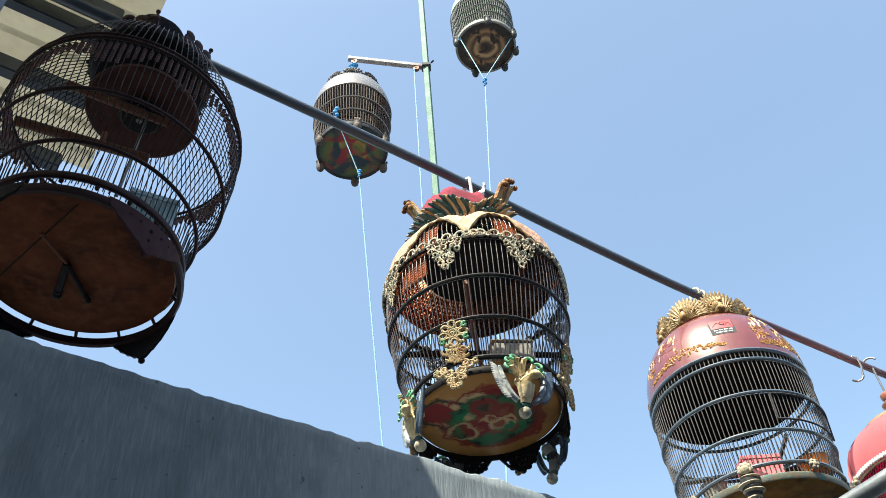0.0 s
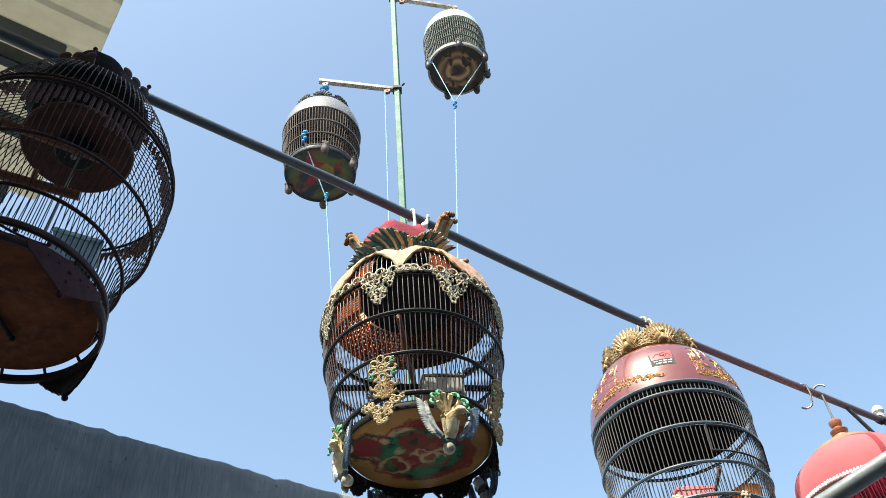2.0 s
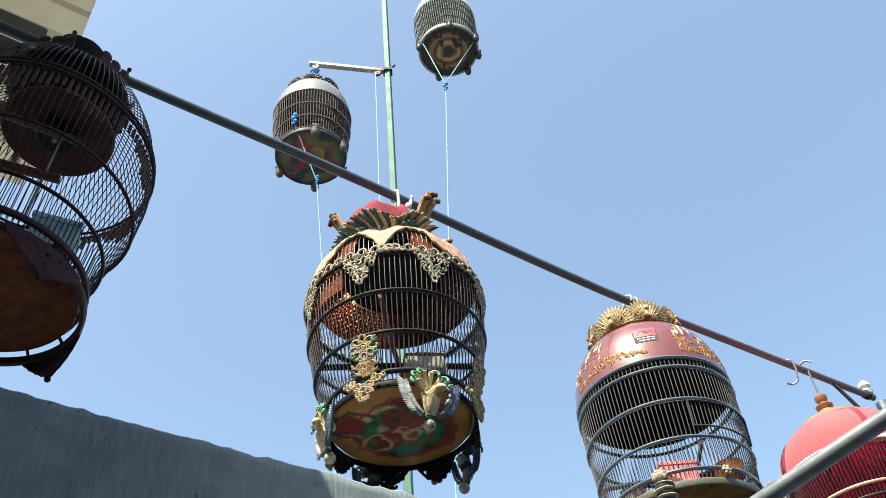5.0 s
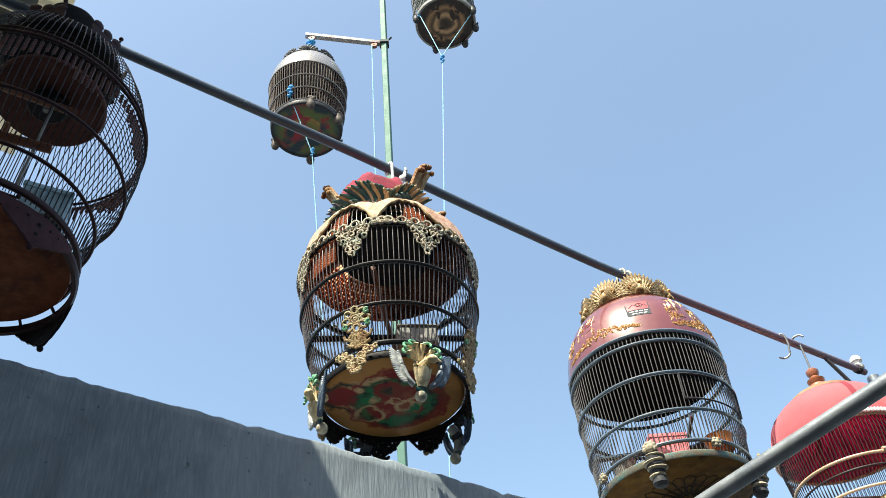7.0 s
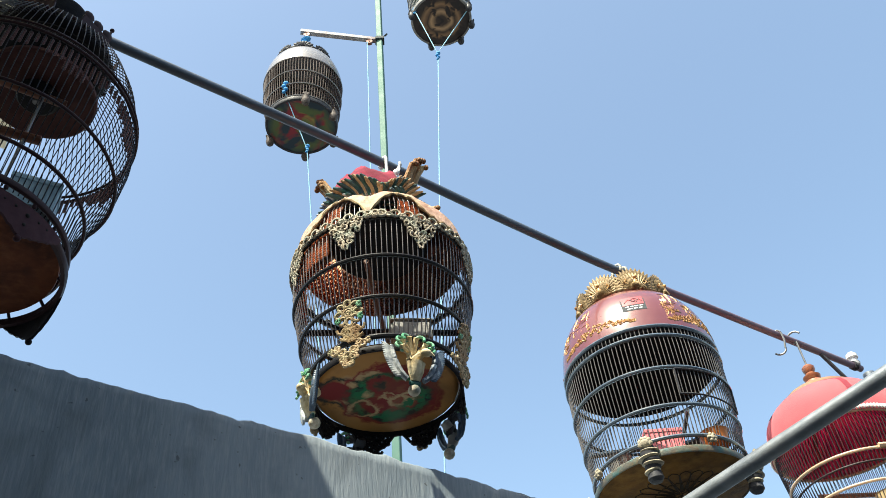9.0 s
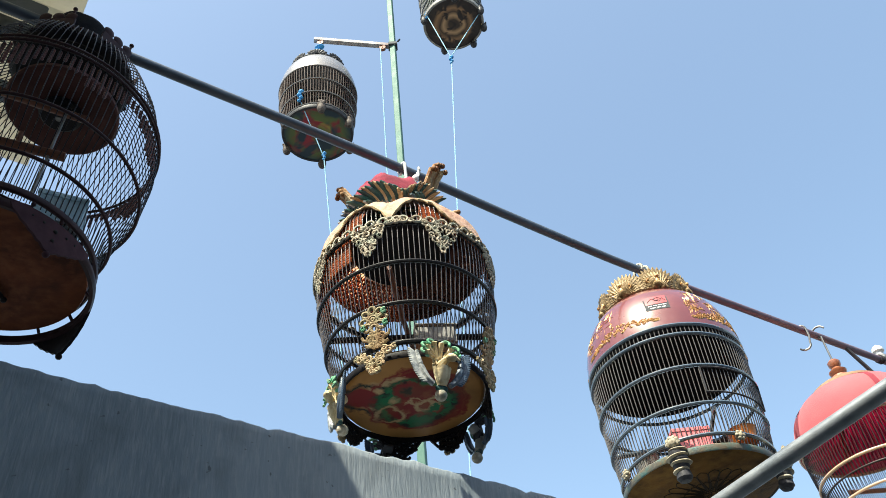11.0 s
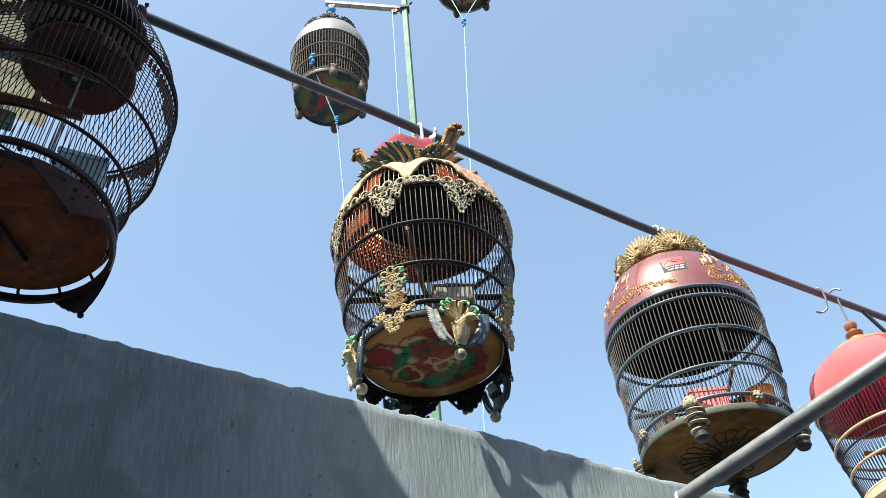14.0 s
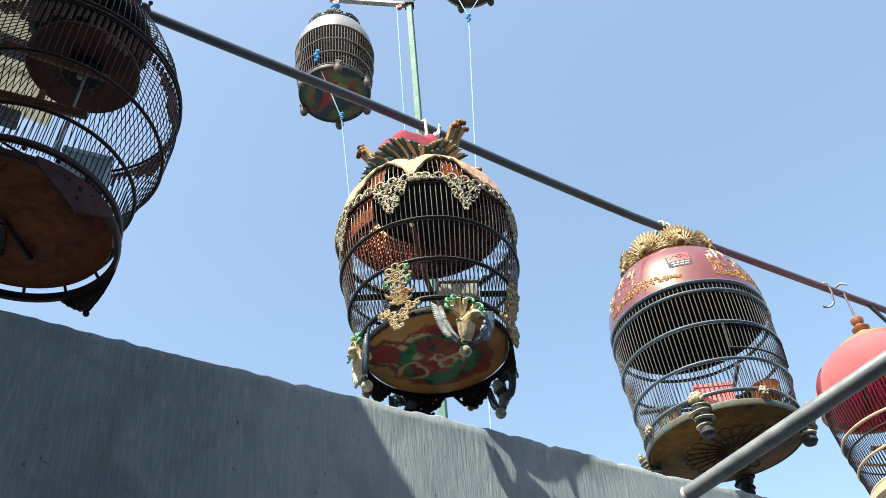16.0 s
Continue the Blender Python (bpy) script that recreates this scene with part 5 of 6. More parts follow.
def dome_cage():
    ax, z0 = (0.84, 1.94), 2.61
    front = facing(ax)
    c = thing("bird_cage", (*ax, z0), "slate-ringed round cage with glossy red-brown lacquered dome", "bird cage", "cages on the rod")
    Z = lambda z: z - z0
    prof = [(0.183, Z(2.632)), (0.191, Z(2.70)), (0.198, Z(2.785)), (0.203, Z(2.865)), (0.2035, Z(2.935)), (0.202, Z(2.972))]
    for z, t in ((2.654, 0.0050), (2.734, 0.0045), (2.836, 0.0045), (2.932, 0.0048), (2.962, 0.0052)):
        part("ring", ring(at_profile(prof, Z(z)) + 0.001, Z(z), t), R_RING, c)
    bars(c, prof, 116, 0.0012, R_BAR, 0.0, steps=6)
    dome = [(0.206, Z(2.966)), (0.205, Z(2.985)), (0.201, Z(3.02)), (0.192, Z(3.056)), (0.176, Z(3.093)), (0.153, Z(3.125)), (0.128, Z(3.147)), (0.112, Z(3.156))]
    d = part("dome", lathe(smooth_profile(dome, 26) + [(0, Z(3.161)), (0, Z(3.153))] + [(r - 0.004, z - 0.003) for r, z in reversed(smooth_profile(dome, 26))] + [(0.206, Z(2.966))], 96), R_LACQUER, c, "glossy red-brown lacquered dome with gold motifs")
    dp = sorted(dome, key=lambda p: p[1])
    # Inner shell added to darken the dome's underside as shade would.
    part("lining", lathe([(0.197, Z(2.950)), (0.197, Z(2.966))] + [(r - 0.012, z - 0.006) for r, z in smooth_profile(dome, 12)] + [(0, Z(3.14))], 72), SHADE_BLACK, c, "added black inner shell for the shade under the dome")

    def patch(angle, z, w, h, lift, mat_, label="", name="sticker", parent=d):
        v, f = [], []
        for i in range(7):
            for j in range(5):
                v.append(wrap(dp, angle, -w / 2 + w * i / 6, z - h / 2 + h * j / 4, lift))
        f = [(i * 5 + j, (i + 1) * 5 + j, (i + 1) * 5 + j + 1, i * 5 + j + 1) for i in range(6) for j in range(4)]
        return part(name, (v, f), mat_, parent, label)

    sa = front + radians(13)
    st = patch(sa, Z(3.050), 0.062, 0.058, 0.0008, STICK_DARK, "small dark-framed sticker with red emblem")
    patch(sa, Z(3.0595), 0.055, 0.034, 0.0014, STICK_RED, "faded red emblem field", "emblem_field", st)
    part("emblem", fret(dp, sa, Z(3.060), [(curl(0.004, 0, 0.010, 1.2), False), ([(-0.022, -0.008), (-0.010, 0.006), (0.0, -0.002)], False), ([(0.008, -0.010), (0.018, 0.004), (0.024, -0.008)], False)], 0.0012, 0.0015, 4), STICK_DARK, st)
    for z_, pieces in ((3.0365, ((-0.022, -0.012), (-0.009, -0.001), (0.002, 0.011), (0.014, 0.023))), (3.0275, ((-0.018, -0.004), (-0.001, 0.008), (0.011, 0.020)))):
        for u0, u1 in pieces:
            patch(sa + 0.5 * (u0 + u1) / 0.19, Z(z_), u1 - u0, 0.0034, 0.0014, STICK_WHITE, "", "print_bar", st)
    rnd = random.Random(5)
    for th, zlo, zhi, half, strokes in ((-34, 3.03, 3.085, 0.03, 34), (-55, 3.0, 3.06, 0.026, 26), (40, 2.995, 3.065, 0.020, 40), (60, 2.99, 3.055, 0.020, 40), (48, 3.068, 3.095, 0.028, 20), (78, 2.99, 3.04, 0.016, 22), (150, 3.02, 3.08, 0.03, 14), (-150, 3.02, 3.08, 0.03, 14), (100, 3.02, 3.08, 0.03, 14)):
        lines = []
        for k in range(strokes):
            u, z = rnd.uniform(-half, half), rnd.uniform(zlo, zhi)
            kind = rnd.random()
            if kind < 0.4:
                lines.append(([(u, Z(z) - 0.009), (u + 0.002, Z(z)), (u, Z(z) + 0.009)], False))
            elif kind < 0.7:
                lines.append(([(u - 0.010, Z(z)), (u, Z(z) + 0.001), (u + 0.010, Z(z))], False))
            else:
                lines.append((curl(u, Z(z), 0.006, 1.1, rnd.uniform(0, 6), 1, 10), False))
        part("gold_motif", fret(dp, front + radians(th), 0, lines, 0.0022, -0.0008, 4), GOLD_LEAF, d, "faded gold stroke motif")
    for th0 in (-22, 68, 158, 248):
        lines = []
        for k in range(64):
            u = -0.115 + 0.23 * k / 63
            h = 0.030 * (1 - abs(u) / 0.13)
            lines.append((curl(u, Z(2.984) + 0.2 * h + rnd.uniform(0, h), 0.0055, 1.3, rnd.uniform(0, 6), rnd.choice((-1, 1)), 10), False))
        part("gold_scroll", fret(dp, front + radians(th0), 0, lines, 0.0025, -0.0008, 4), GOLD_LEAF, d, "gold scroll border")
    # crown of gilded fans
    for k in range(8):
        pose_ = around(front + radians(5.5 + 22.5 + 45 * k), 0.113, Z(3.150), radians(10))
        fan = part("crown_fan", moved(palmette(0.128, 0.080, 19, 4, 1.7), pose_), GOLD, c, "gilded carved fan")
        part("fan_boss", moved(join(ball(0.009, (0, -0.014, 0.022), (0.9, 0.8, 1.7), 10, 7), ball(0.0055, (0, -0.016, 0.042), (1, 1, 1), 8, 6), *[tube([(sg * 0.006, -0.014, 0.014), (sg * 0.020, -0.014, 0.016), (sg * 0.032, -0.012, 0.026), (sg * 0.026, -0.013, 0.034)], 0.0035, 6) for sg in (-1, 1)]), pose_), GOLD_LEAF, fan, "brighter gilded boss with side curls")
    part("crown_ring", lathe([(0.100, Z(3.15)), (0.118, Z(3.148)), (0.121, Z(3.156)), (0.118, Z(3.19)), (0.110, Z(3.195)), (0.100, Z(3.19)), (0.100, Z(3.15))], 56), R_LACQUER, c)
    ry_, rz_ = rod_at(ax[0])
    bow = [(-0.006, 0, Z(3.17)), (-0.016, 0, Z(3.33))] + [(-0.0180 * math.cos(t), 0, Z(rz_) + 0.0180 * math.sin(t)) for t in np.linspace(-0.2, 3.7, 16)]
    for along in (-0.012, 0.012):
        part("hook", tube(bow, 0.0040, 10), IVORY_PALE, c, "pale coated double hanging hook", m=Matrix.Translation(Vector((0, ry_ - ax[1], 0)) + ALONG * (along + 0.045)) @ Matrix.Rotation(math.atan2(OUT.y, OUT.x), 4, "Z"))
    # base
    part("base_rim", lathe([(0.1865, Z(2.611)), (0.189, Z(2.610)), (0.191, Z(2.613)), (0.191, Z(2.625)), (0.188, Z(2.628)), (0.1865, Z(2.626)), (0.1865, Z(2.611))], 80), R_RIM, c, "teal and gold painted base rim")
    tray = part("tray", lathe([(0, Z(2.610)), (0.182, Z(2.610)), (0.186, Z(2.613)), (0.186, Z(2.622)), (0, Z(2.622))], 72), R_BASE, c, "olive-brown carved tray board")
    fc = Vector((math.cos(front + radians(150)), math.sin(front + radians(150)), 0)) * 0.03
    for k in range(19):
        a = front + radians(-196 + 15 * k)
        u = Vector((math.cos(a), math.sin(a), 0))
        w = Vector((-u.y, u.x, 0))
        for inner, outer, wide in ((0.030, 0.122, 0.0145), (0.020, 0.072, 0.0085)):
            pts = [fc + u * (inner + (outer - inner) * t) + w * (wide * min(1.0, 1.15 * t) * math.sqrt(max(0.0, 1 - max(0.0, (t - 0.72) / 0.28) ** 2)) * s) + Vector((0, 0, Z(2.6096))) for s, ts in ((1, np.linspace(0, 1, 12)), (-1, np.linspace(1, 0, 12))) for t in ts]
            part("carved_petal", tube(pts, 0.0013, 4), TRAY_LINE, tray)
    for k in range(16):
        p = fc + Vector((0.030 * math.cos(2.4 * k) * (k / 16) ** 0.5, 0.030 * math.sin(2.4 * k) * (k / 16) ** 0.5, Z(2.6095)))
        part("carved_curl", tube([p + Vector((0.006 * math.cos(t + k), 0.006 * math.sin(t + k), 0)) for t in np.linspace(0, 4.5, 10)], 0.0012, 4), TRAY_LINE, tray)
    for th in (-5, 87, 179, -93):
        a = front + radians(th)
        # The rear foot's ivory is swapped for black to paint its shade.
        pale = R_FOOT if th != 179 else BLACK_WOOD
        stand = around(a, 0.192, Z(2.640)) @ Matrix.Rotation(radians(6), 4, "X") @ Matrix.Scale(0.92, 4)
        leg = part("foot", moved(lathe([(0, 0.006), (0.014, 0.004), (0.019, -0.006), (0.0235, -0.022), (0.021, -0.030), (0.0240, -0.039), (0.020, -0.047), (0.0205, -0.056), (0.016, -0.064), (0.0185, -0.074), (0.020, -0.084), (0.014, -0.093), (0, -0.094)], 18), stand), CHARCOAL, c, "charcoal foot with wavy ivory bands")
        for i, (r, z) in enumerate(((0.0215, -0.013), (0.0255, -0.030), (0.0240, -0.047), (0.0185, -0.065))):
            part("foot_band", moved(ball(1.04 * r, (0, 0, 0), (1.10, 1, 0.26 if i < 3 else 0.42), 16, 8), stand @ Matrix.Translation((0.003 * (-1) ** i, -0.002, z)) @ Matrix.Rotation(0.09 * (-1) ** i, 4, "Y")), pale, leg)
        part("foot_leaf", moved(join(ball(0.012, (0, -0.016, 0.004), (1.1, 0.8, 1)), *[moved(petal(0.020, 0.0065, 0.005), Matrix.Translation((0, -0.016, 0.004)) @ Matrix.Rotation(radians(-100 + 40 * k), 4, "Y")) for k in range(6)]), stand), pale, leg, "cream carved flower on the foot's top")
    for th in (40, -50, 130, -140):
        a = front + radians(th)
        part("knob", moved(join(ball(0.0115, (0, 0, 0)), *[ball(0.006, (0.010 * math.cos(t), -0.004, 0.010 * math.sin(t)), seg=8, rows=5) for t in np.linspace(0, 6.28, 7)[:-1]]), around(a, 0.195, Z(2.642)) @ Matrix.Scale(0.85, 4)), R_FOOT, c, "carved ivory rosette knob")
    # door
    zl, zh = 2.760, 2.828
    for z in (zl, zh):
        part("door_rail", tube([wrap(prof, front + radians(t), 0, Z(z), 0.004) for t in np.linspace(27, 86, 14)], 0.0024, 6), CHARCOAL, c)
    for t in (27, 86):
        part("door_stile", tube([wrap(prof, front + radians(t), 0, Z(z), 0.004) for z in (zl, zh)], 0.0024, 6), CHARCOAL, c)
    # inside
    part("feed_basket", moved(basket(0.085, 0.05, 0.05), Matrix.Translation((-0.034, -0.112, Z(2.650))) @ Matrix.Rotation(front + math.pi / 2 + 0.4, 4, "Z")), PINK_PLASTIC, c, "pink slotted plastic feeder")
    part("feed_cup", moved(cup(0.034, 0.034), Matrix.Translation((0.13 * math.cos(front + radians(46)) + 0.036, 0.13 * math.sin(front + radians(46)) - 0.012, Z(2.650)))), ORANGE_PLASTIC, c, "orange plastic cup")
    part("feed_cup", moved(cup(0.05, 0.05), Matrix.Translation((0.098, -0.018, Z(2.665)))), DARK_CUP, c, "dark brown cup")
    part("feed_cup", moved(cup(0.03, 0.035), Matrix.Translation((-0.13, -0.05, Z(2.645)))), GREY_PLASTIC, c, "grey cup")
    part("perch", tube([(-0.18, 0.02, Z(2.735)), (0, 0.0, Z(2.74)), (0.185, 0.03, Z(2.765))], 0.007, 10), R_RING, c, "dark perch")
    part("perch", tube([(0.02, -0.19, Z(2.72)), (0.05, 0.0, Z(2.735)), (0.11, 0.16, Z(2.755))], 0.0055, 10), R_RING, c, "dark perch")
    return c


def cloth_cage():
    ax, z0 = (1.552, 2.395), 2.637
    front = facing(ax)
    c = thing("bird_cage", (*ax, z0), "pale wooden round cage under a pink-red cloth cover", "bird cage", "cages on the rod")
    Z = lambda z: z - 2.66
    prof = [(0.170, Z(2.69)), (0.182, Z(2.77)), (0.196, Z(2.86)), (0.206, Z(2.94)), (0.207, Z(3.00)), (0.196, Z(3.06)), (0.165, Z(3.125)), (0.10, Z(3.17))]
    for z, t in ((2.70, 0.006), (2.775, 0.0042), (2.865, 0.0048), (2.985, 0.0048), (2.83, 0.003)):
        part("ring", ring(at_profile(prof, Z(z)) + 0.001, Z(z), t), P_WOOD if z != 2.83 else P_BAR, c)
    bars(c, prof, 112, 0.0013, P_BAR, 0.0)
    skin = [(0.214, Z(2.985)), (0.2145, Z(3.02)), (0.207, Z(3.065)), (0.188, Z(3.103)), (0.155, Z(3.136)), (0.105, Z(3.162)), (0.055, Z(3.172)), (0.02, Z(3.174))]
    sp = smooth_profile(skin, 22)
    v, f = lathe(sp, 96)
    v = [(x * (1 + 0.006 * noise.noise((8 * x, 8 * y, 9 * z))), y * (1 + 0.006 * noise.noise((8 * x, 8 * y, 9 * z))), z + (0.004 * noise.noise((14 * x, 14 * y, 3)) if z > 0.36 else 0)) for x, y, z in v]
    vi = [(x * 0.985, y * 0.985, z - 0.001) for x, y, z in v]
    n = len(sp)
    rim = [(k * n, ((k + 1) % 96) * n, ((k + 1) % 96) * n + len(v), k * n + len(v)) for k in range(96)]
    cover = part("cover", (v + vi, f + [tuple(i + len(v) for i in reversed(q)) for q in f] + rim), PINK_CLOTH, c, "pink-red fitted cloth cover")
    so = sorted(skin, key=lambda p: p[1])
    for th in (-62, 28, 118, 208):
        a = front + radians(th)
        strip = []
        for r, z in sp[2:-5]:
            for u in (-0.009, 0.009):
                strip.append(wrap(so, a, u, z, 0.0025))
        part("band", (strip, [(2 * j, 2 * j + 1, 2 * j + 3, 2 * j + 2) for j in range(len(strip) // 2 - 1)]), MAROON, cover, "maroon stitched band")
    part("braid", join(*[ball(0.0048, (0.2165 * math.cos(t), 0.2165 * math.sin(t), Z(2.992)), (1, 1, 1.8), 7, 5) for t in np.linspace(0, 2 * math.pi, 131)[:-1]]), LACE, cover, "white looped braid trim")
    part("shoulder", lathe([(0.0, Z(3.214)), (0.034, Z(3.213)), (0.048, Z(3.202)), (0.080, Z(3.188)), (0.112, Z(3.172)), (0.110, Z(3.164)), (0.0, Z(3.168))], 48), P_WOOD, c, "pale wooden cone-shaped shoulder")
    part("finial", lathe([(0, Z(3.21)), (0.036, Z(3.213)), (0.030, Z(3.226)), (0.018, Z(3.232)), (0.027, Z(3.240)), (0.029, Z(3.248)), (0.018, Z(3.256)), (0.014, Z(3.262)), (0.020, Z(3.272)), (0.021, Z(3.284)), (0.014, Z(3.292)), (0, Z(3.293))], 28), P_TURNED, c, "orange-brown turned finial")
    y_, rz_ = rod_at(ax[0])
    hook(c, rz_ - z0 + 0.003, STEEL, 0.022, 0.0034, radians(145), 0.12)
    part("base_rim", lathe([(0.165, Z(2.66)), (0.184, Z(2.66)), (0.190, Z(2.668)), (0.186, Z(2.69)), (0.176, Z(2.698)), (0.165, Z(2.694)), (0.165, Z(2.66))], 72), P_WOOD, c)
    part("tray", lathe([(0, Z(2.664)), (0.166, Z(2.664)), (0.166, Z(2.68)), (0, Z(2.68))], 60), P_WOOD, c, "pale wooden tray board")
    part("door_top", tube([wrap(prof, front + radians(t), 0, Z(2.868), 0.006) for t in np.linspace(30, 62, 10)], 0.008, 6), P_WOOD, c)
    for t in (36, 60):
        part("door_stile", tube([wrap(prof, front + radians(t), 0, Z(z), 0.004) for z in (2.778, 2.865)], 0.0032, 6), P_WOOD, c)
    part("perch", tube([(-0.16, -0.05, Z(2.80)), (0.17, -0.03, Z(2.80))], 0.007, 10), PERCH, c, "brown wooden perch")
    part("feed_cup", moved(cup(0.034, 0.045), Matrix.Translation((0.02, -0.09, Z(2.73)))), IVORY, c, "white feed cup")
    return c


# ---------------------------------------------------------------- hoist pole behind
def hoist():
    p = thing("hoist_pole", (0.150, 3.04, 0.0), "pale green square steel pole with two bare arms", "pole")
    lean = Vector((0.069, 0, 7.46))
    turn = Matrix.Rotation(radians(-16), 4, "Z")
    sec = 0.0162
    v = []
    for h in (0.0, 0.5, 0.995, 1.0):
        q = lean * h
        k = sec if h < 1 else sec * 0.8
        v += [tuple(q + turn @ Vector((a * k, b * k, 0))) for a, b in ((-1, -0.85), (-0.85, -1), (0.85, -1), (1, -0.85), (1, 0.85), (0.85, 1), (-0.85, 1), (-1, 0.85))]
    f = [(8 * i + j, 8 * i + (j + 1) % 8, 8 * (i + 1) + (j + 1) % 8, 8 * (i + 1) + j) for i in range(3) for j in range(8)] + [tuple(range(7, -1, -1)), tuple(range(24, 32))]
    part("shaft", (v, f), GREEN_PAINT, p)
    for h, end in ((6.255, Vector((-0.243, 2.967, 6.262))), (7.395, Vector((0.655, 3.13, 7.40)))):
        base = lean * (h / 7.46)
        e = end - Vector((0.150, 3.04, 0.0))
        d = (e - base)
        rot = d.to_track_quat("X", "Z").to_matrix().to_4x4()
        arm = part("arm", moved(box((d.length + 0.03, 0.028, 0.028), (d.length / 2, 0, 0), 0.002), Matrix.Translation(base) @ rot), BARE_TUBE, p, "worn bare square arm")
        part("clamp", moved(join(box((0.055, 0.055, 0.03), (0, 0, 0), 0.004), tube([(0.03, -0.03, 0), (0.045, -0.045, 0)], 0.006, 6)), Matrix.Translation(base)), DARK_STEEL, arm, "dark bolted clamp")
        for k in (0.14, 0.95):
            q = base + d * k + Vector((0, 0, -0.03))
            part("pulley", moved(join(lathe([(0.0, -0.010), (0.019, -0.010), (0.014, -0.003), (0.014, 0.003), (0.019, 0.010), (0, 0.010)], 20), tube([(0, 0, -0.014), (0, 0, 0.014)], 0.004, 6)), Matrix.Translation(q) @ Matrix.Rotation(math.pi / 2, 4, "X")), P_TURNED, arm, "small brown rope pulley")
    return p


def rope(label, path, knots=(), r=0.0029):
    t = thing("hoist_rope", path[0], label, "rope", "ropes at the pole")
    o = Vector(path[0])
    pts = []
    for a, b in zip(path[:-1], path[1:]):
        a, b = Vector(a) - o, Vector(b) - o
        pts += [a.lerp(b, k / 8) for k in range(8)]
    pts.append(Vector(path[-1]) - o)
    part("line", tube(pts, r, 6), ROPE, t)
    for kn, size in knots:
        q = Vector(kn) - o
        part("knot", join(*[ball(size * (1 - 0.12 * k), tuple(q + Vector((0.3 * size * (-1) ** k, 0, -1.5 * size * k))), (1, 1, 0.8), 10, 6) for k in range(4)]), BLUE_ROPE, t, "blue rope knot")
    return t


def hoisted_cage(ax, z0, prof, dome, ring_z, bar_mat, dome_mat, disc_mat, disc_r, label, feet, crown, ring_mat):
    front = facing(ax)
    c = thing("bird_cage", (*ax, z0), label, "bird cage", "cages hoisted on the pole")
    prof = [(r, z - z0) for r, z in prof]
    dome = [(r, z - z0) for r, z in dome]
    for z in ring_z:
        part("ring", ring(at_profile(prof, z - z0) + 0.002, z - z0, 0.0042, 60, 6), SILVER, c)
    bars(c, prof, 84, 0.0027, bar_mat, 0.0, 5, 7)
    sp = smooth_profile(dome, 18)
    part("dome", lathe(sp + [(0, sp[-1][1] + 0.004), (0, sp[-1][1] - 0.002)] + [(r - 0.004, z - 0.003) for r, z in reversed(sp)] + [sp[0]], 60), dome_mat, c)
    part("base_rim", lathe([(disc_r - 0.004, 0.0), (disc_r + 0.008, 0.0), (disc_r + 0.011, 0.008), (disc_r + 0.009, 0.026), (disc_r - 0.004, 0.03), (disc_r - 0.004, 0)], 60), ring_mat, c)
    part("tray", lathe([(0, 0.004), (disc_r - 0.002, 0.004), (disc_r - 0.002, 0.014), (0, 0.014)], 56), disc_mat, c, "round painted tray board")
    for th in feet:
        a = front + radians(th)
        part("foot", moved(join(lathe([(0, 0.02), (0.016, 0.018), (0.024, 0.0), (0.020, -0.014), (0.025, -0.028), (0.020, -0.05), (0.012, -0.06), (0, -0.062)], 14), *[moved(petal(0.03, 0.009, 0.006), Matrix.Translation((0, -0.016, 0.0)) @ Matrix.Rotation(radians(-40 + 40 * k), 4, "Y")) for k in range(3)]), around(a, disc_r + 0.010, 0.012) @ Matrix.Scale(0.92, 4)), F_FOOT if crown else CHARCOAL, c, "small carved foot")
    if crown:
        for k in range(8):
            part("crown_leaf", moved(palmette(0.13, 0.050, 9, 3, 2.5), around(front + radians(45 * k), dome[-1][0] * 1.0, dome[-1][1] - 0.012, radians(20))), CHARCOAL, c, "dark carved crown leaf")
    return c


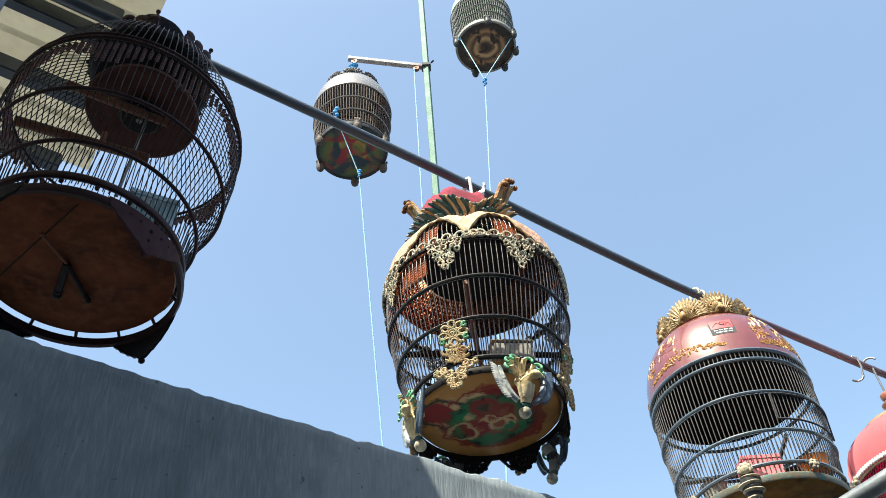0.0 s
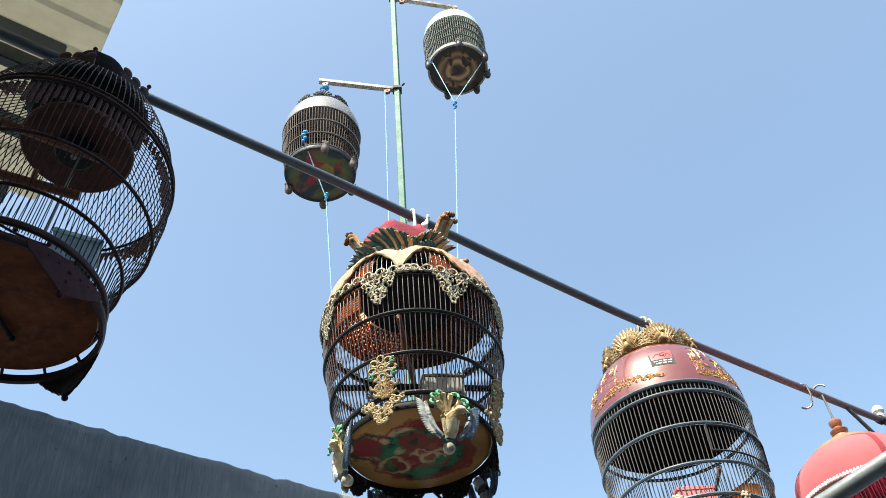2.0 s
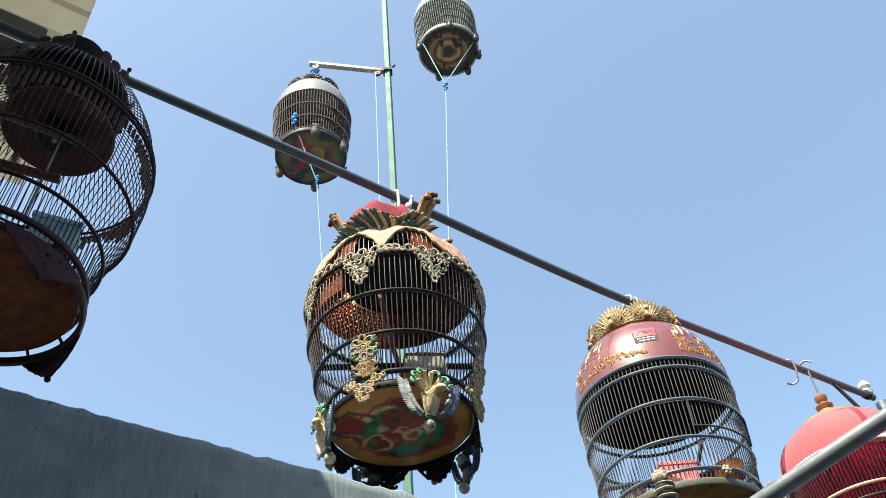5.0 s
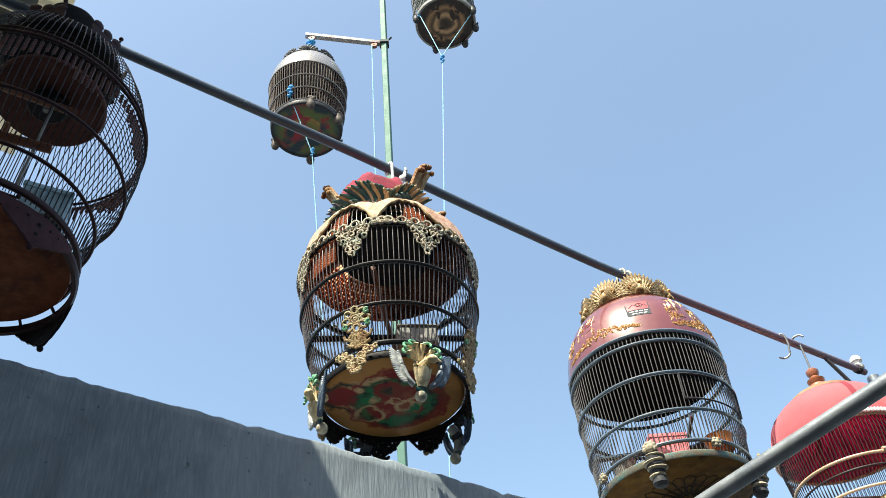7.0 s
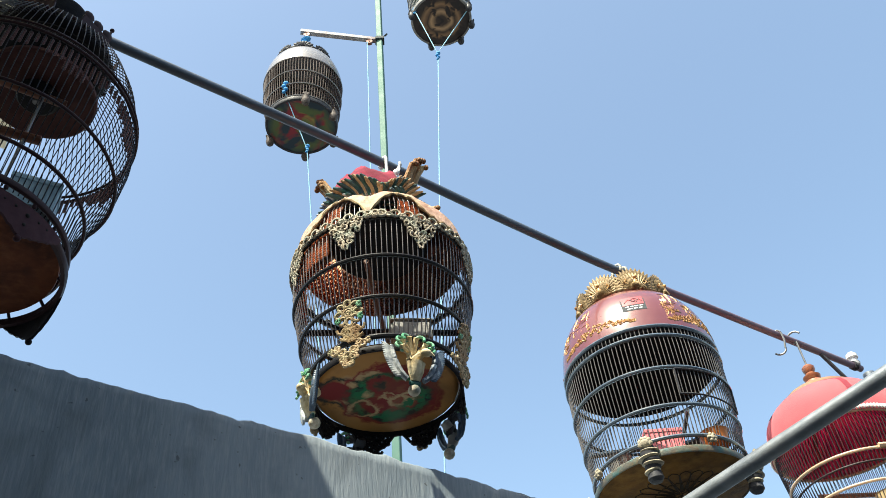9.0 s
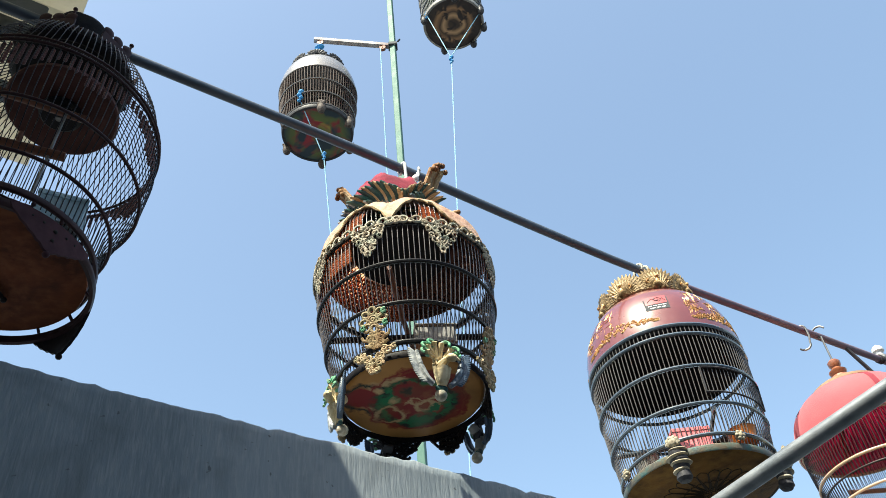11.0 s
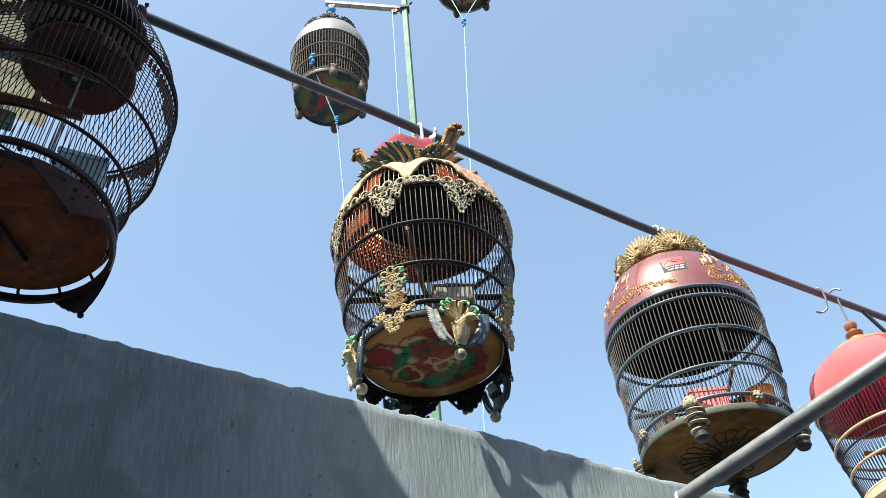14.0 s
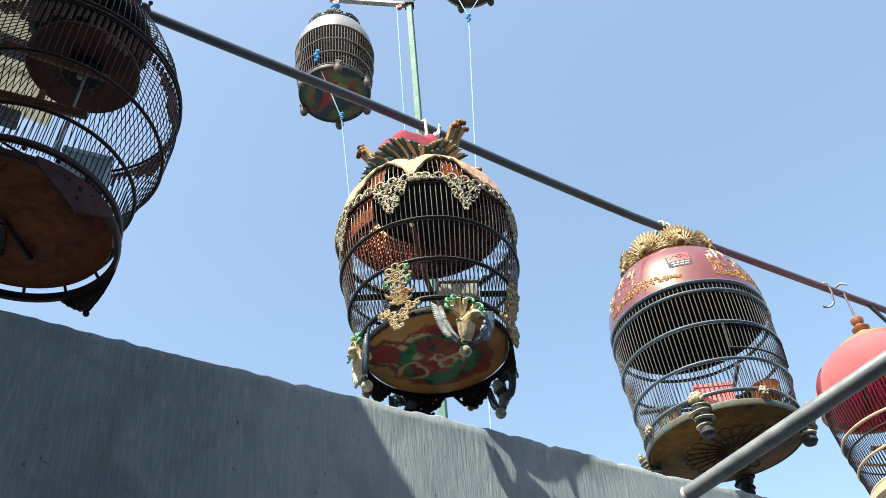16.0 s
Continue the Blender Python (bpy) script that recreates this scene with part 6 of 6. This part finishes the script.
build_ground()
build_wall()
build_sky_blockers()
build_roof()
build_rod()
build_pipe()
red_brown_cage()
carved_cage()
dome_cage()
cloth_cage()
spare_hook()
hoist()
f1 = hoisted_cage((-0.229, 2.972), 5.37, [(0.184, 5.39), (0.195, 5.48), (0.205, 5.58), (0.211, 5.67), (0.211, 5.72)],
             [(0.214, 5.705), (0.212, 5.74), (0.202, 5.79), (0.184, 5.84), (0.160, 5.88), (0.142, 5.90)], [5.40, 5.49, 5.59, 5.70], F_BAR, SILVER, F1_DISC, 0.178,
             "weathered round cage with silver-white dome and painted tray", (8, 62, 118, -62, 175, -118), True, CHARCOAL)
part("hook", tube([(0, 0, 0.60), (0, 0, 0.80), (0.012, 0, 0.83), (0.0, 0, 0.86)], 0.006, 8), STEEL, f1, "bent steel hook")
part("hook_rope", join(*[ball(0.022 - 0.002 * k, (0.012 * math.sin(2 * k), 0.01 * math.cos(3 * k), 0.83 - 0.018 * k), (1.2, 1, 0.7), 10, 6) for k in range(4)]), BLUE_ROPE, f1, "blue rope lashing")
f2 = hoisted_cage((0.612, 3.16), 6.64, [(0.186, 6.67), (0.193, 6.76), (0.199, 6.85), (0.201, 6.93), (0.200, 6.99)],
             [(0.203, 6.98), (0.200, 7.03), (0.184, 7.10), (0.155, 7.15), (0.11, 7.19), (0.05, 7.21)], [6.68, 6.76, 6.84, 6.92, 6.985], F_BAR_GREY, PALE_GREEN, F2_DISC, 0.186,
             "grey weathered round cage with pale green dome and burnt-ring tray", (12, 72, 150, -65, -150, 110), False, GREY_PLASTIC)
part("hook", tube([(0, 0, 0.56), (0, 0, 0.70), (0.014, 0, 0.73), (0.03, -0.02, 0.755)], 0.006, 8), STEEL, f2, "bent steel hook")
rope("pale blue hoist rope slanting below the silver-domed cage", [(-0.30, 2.79, 5.44), (-0.187, 2.90, 5.10), (-0.105, 3.04, 3.61), (-0.03, 3.14, 2.2)], [((-0.298, 2.785, 5.50), 0.016), ((-0.187, 2.90, 5.13), 0.010)])
rope("pale blue hoist rope hanging beside the pole", [(0.133, 3.02, 6.215), (0.122, 3.04, 5.09), (0.10, 3.06, 2.3)])
rope("pale blue hoist rope tied below the green-domed cage", [(0.545, 3.04, 6.06), (0.44, 3.04, 4.6), (0.364, 3.04, 3.42), (0.30, 3.04, 2.3)], [((0.545, 3.04, 6.10), 0.013)])
rope("pale blue rope bridle under the green-domed cage", [(0.44, 3.09, 6.66), (0.545, 3.04, 6.10), (0.80, 3.10, 6.70)], [((0.44, 3.09, 6.68), 0.012)])
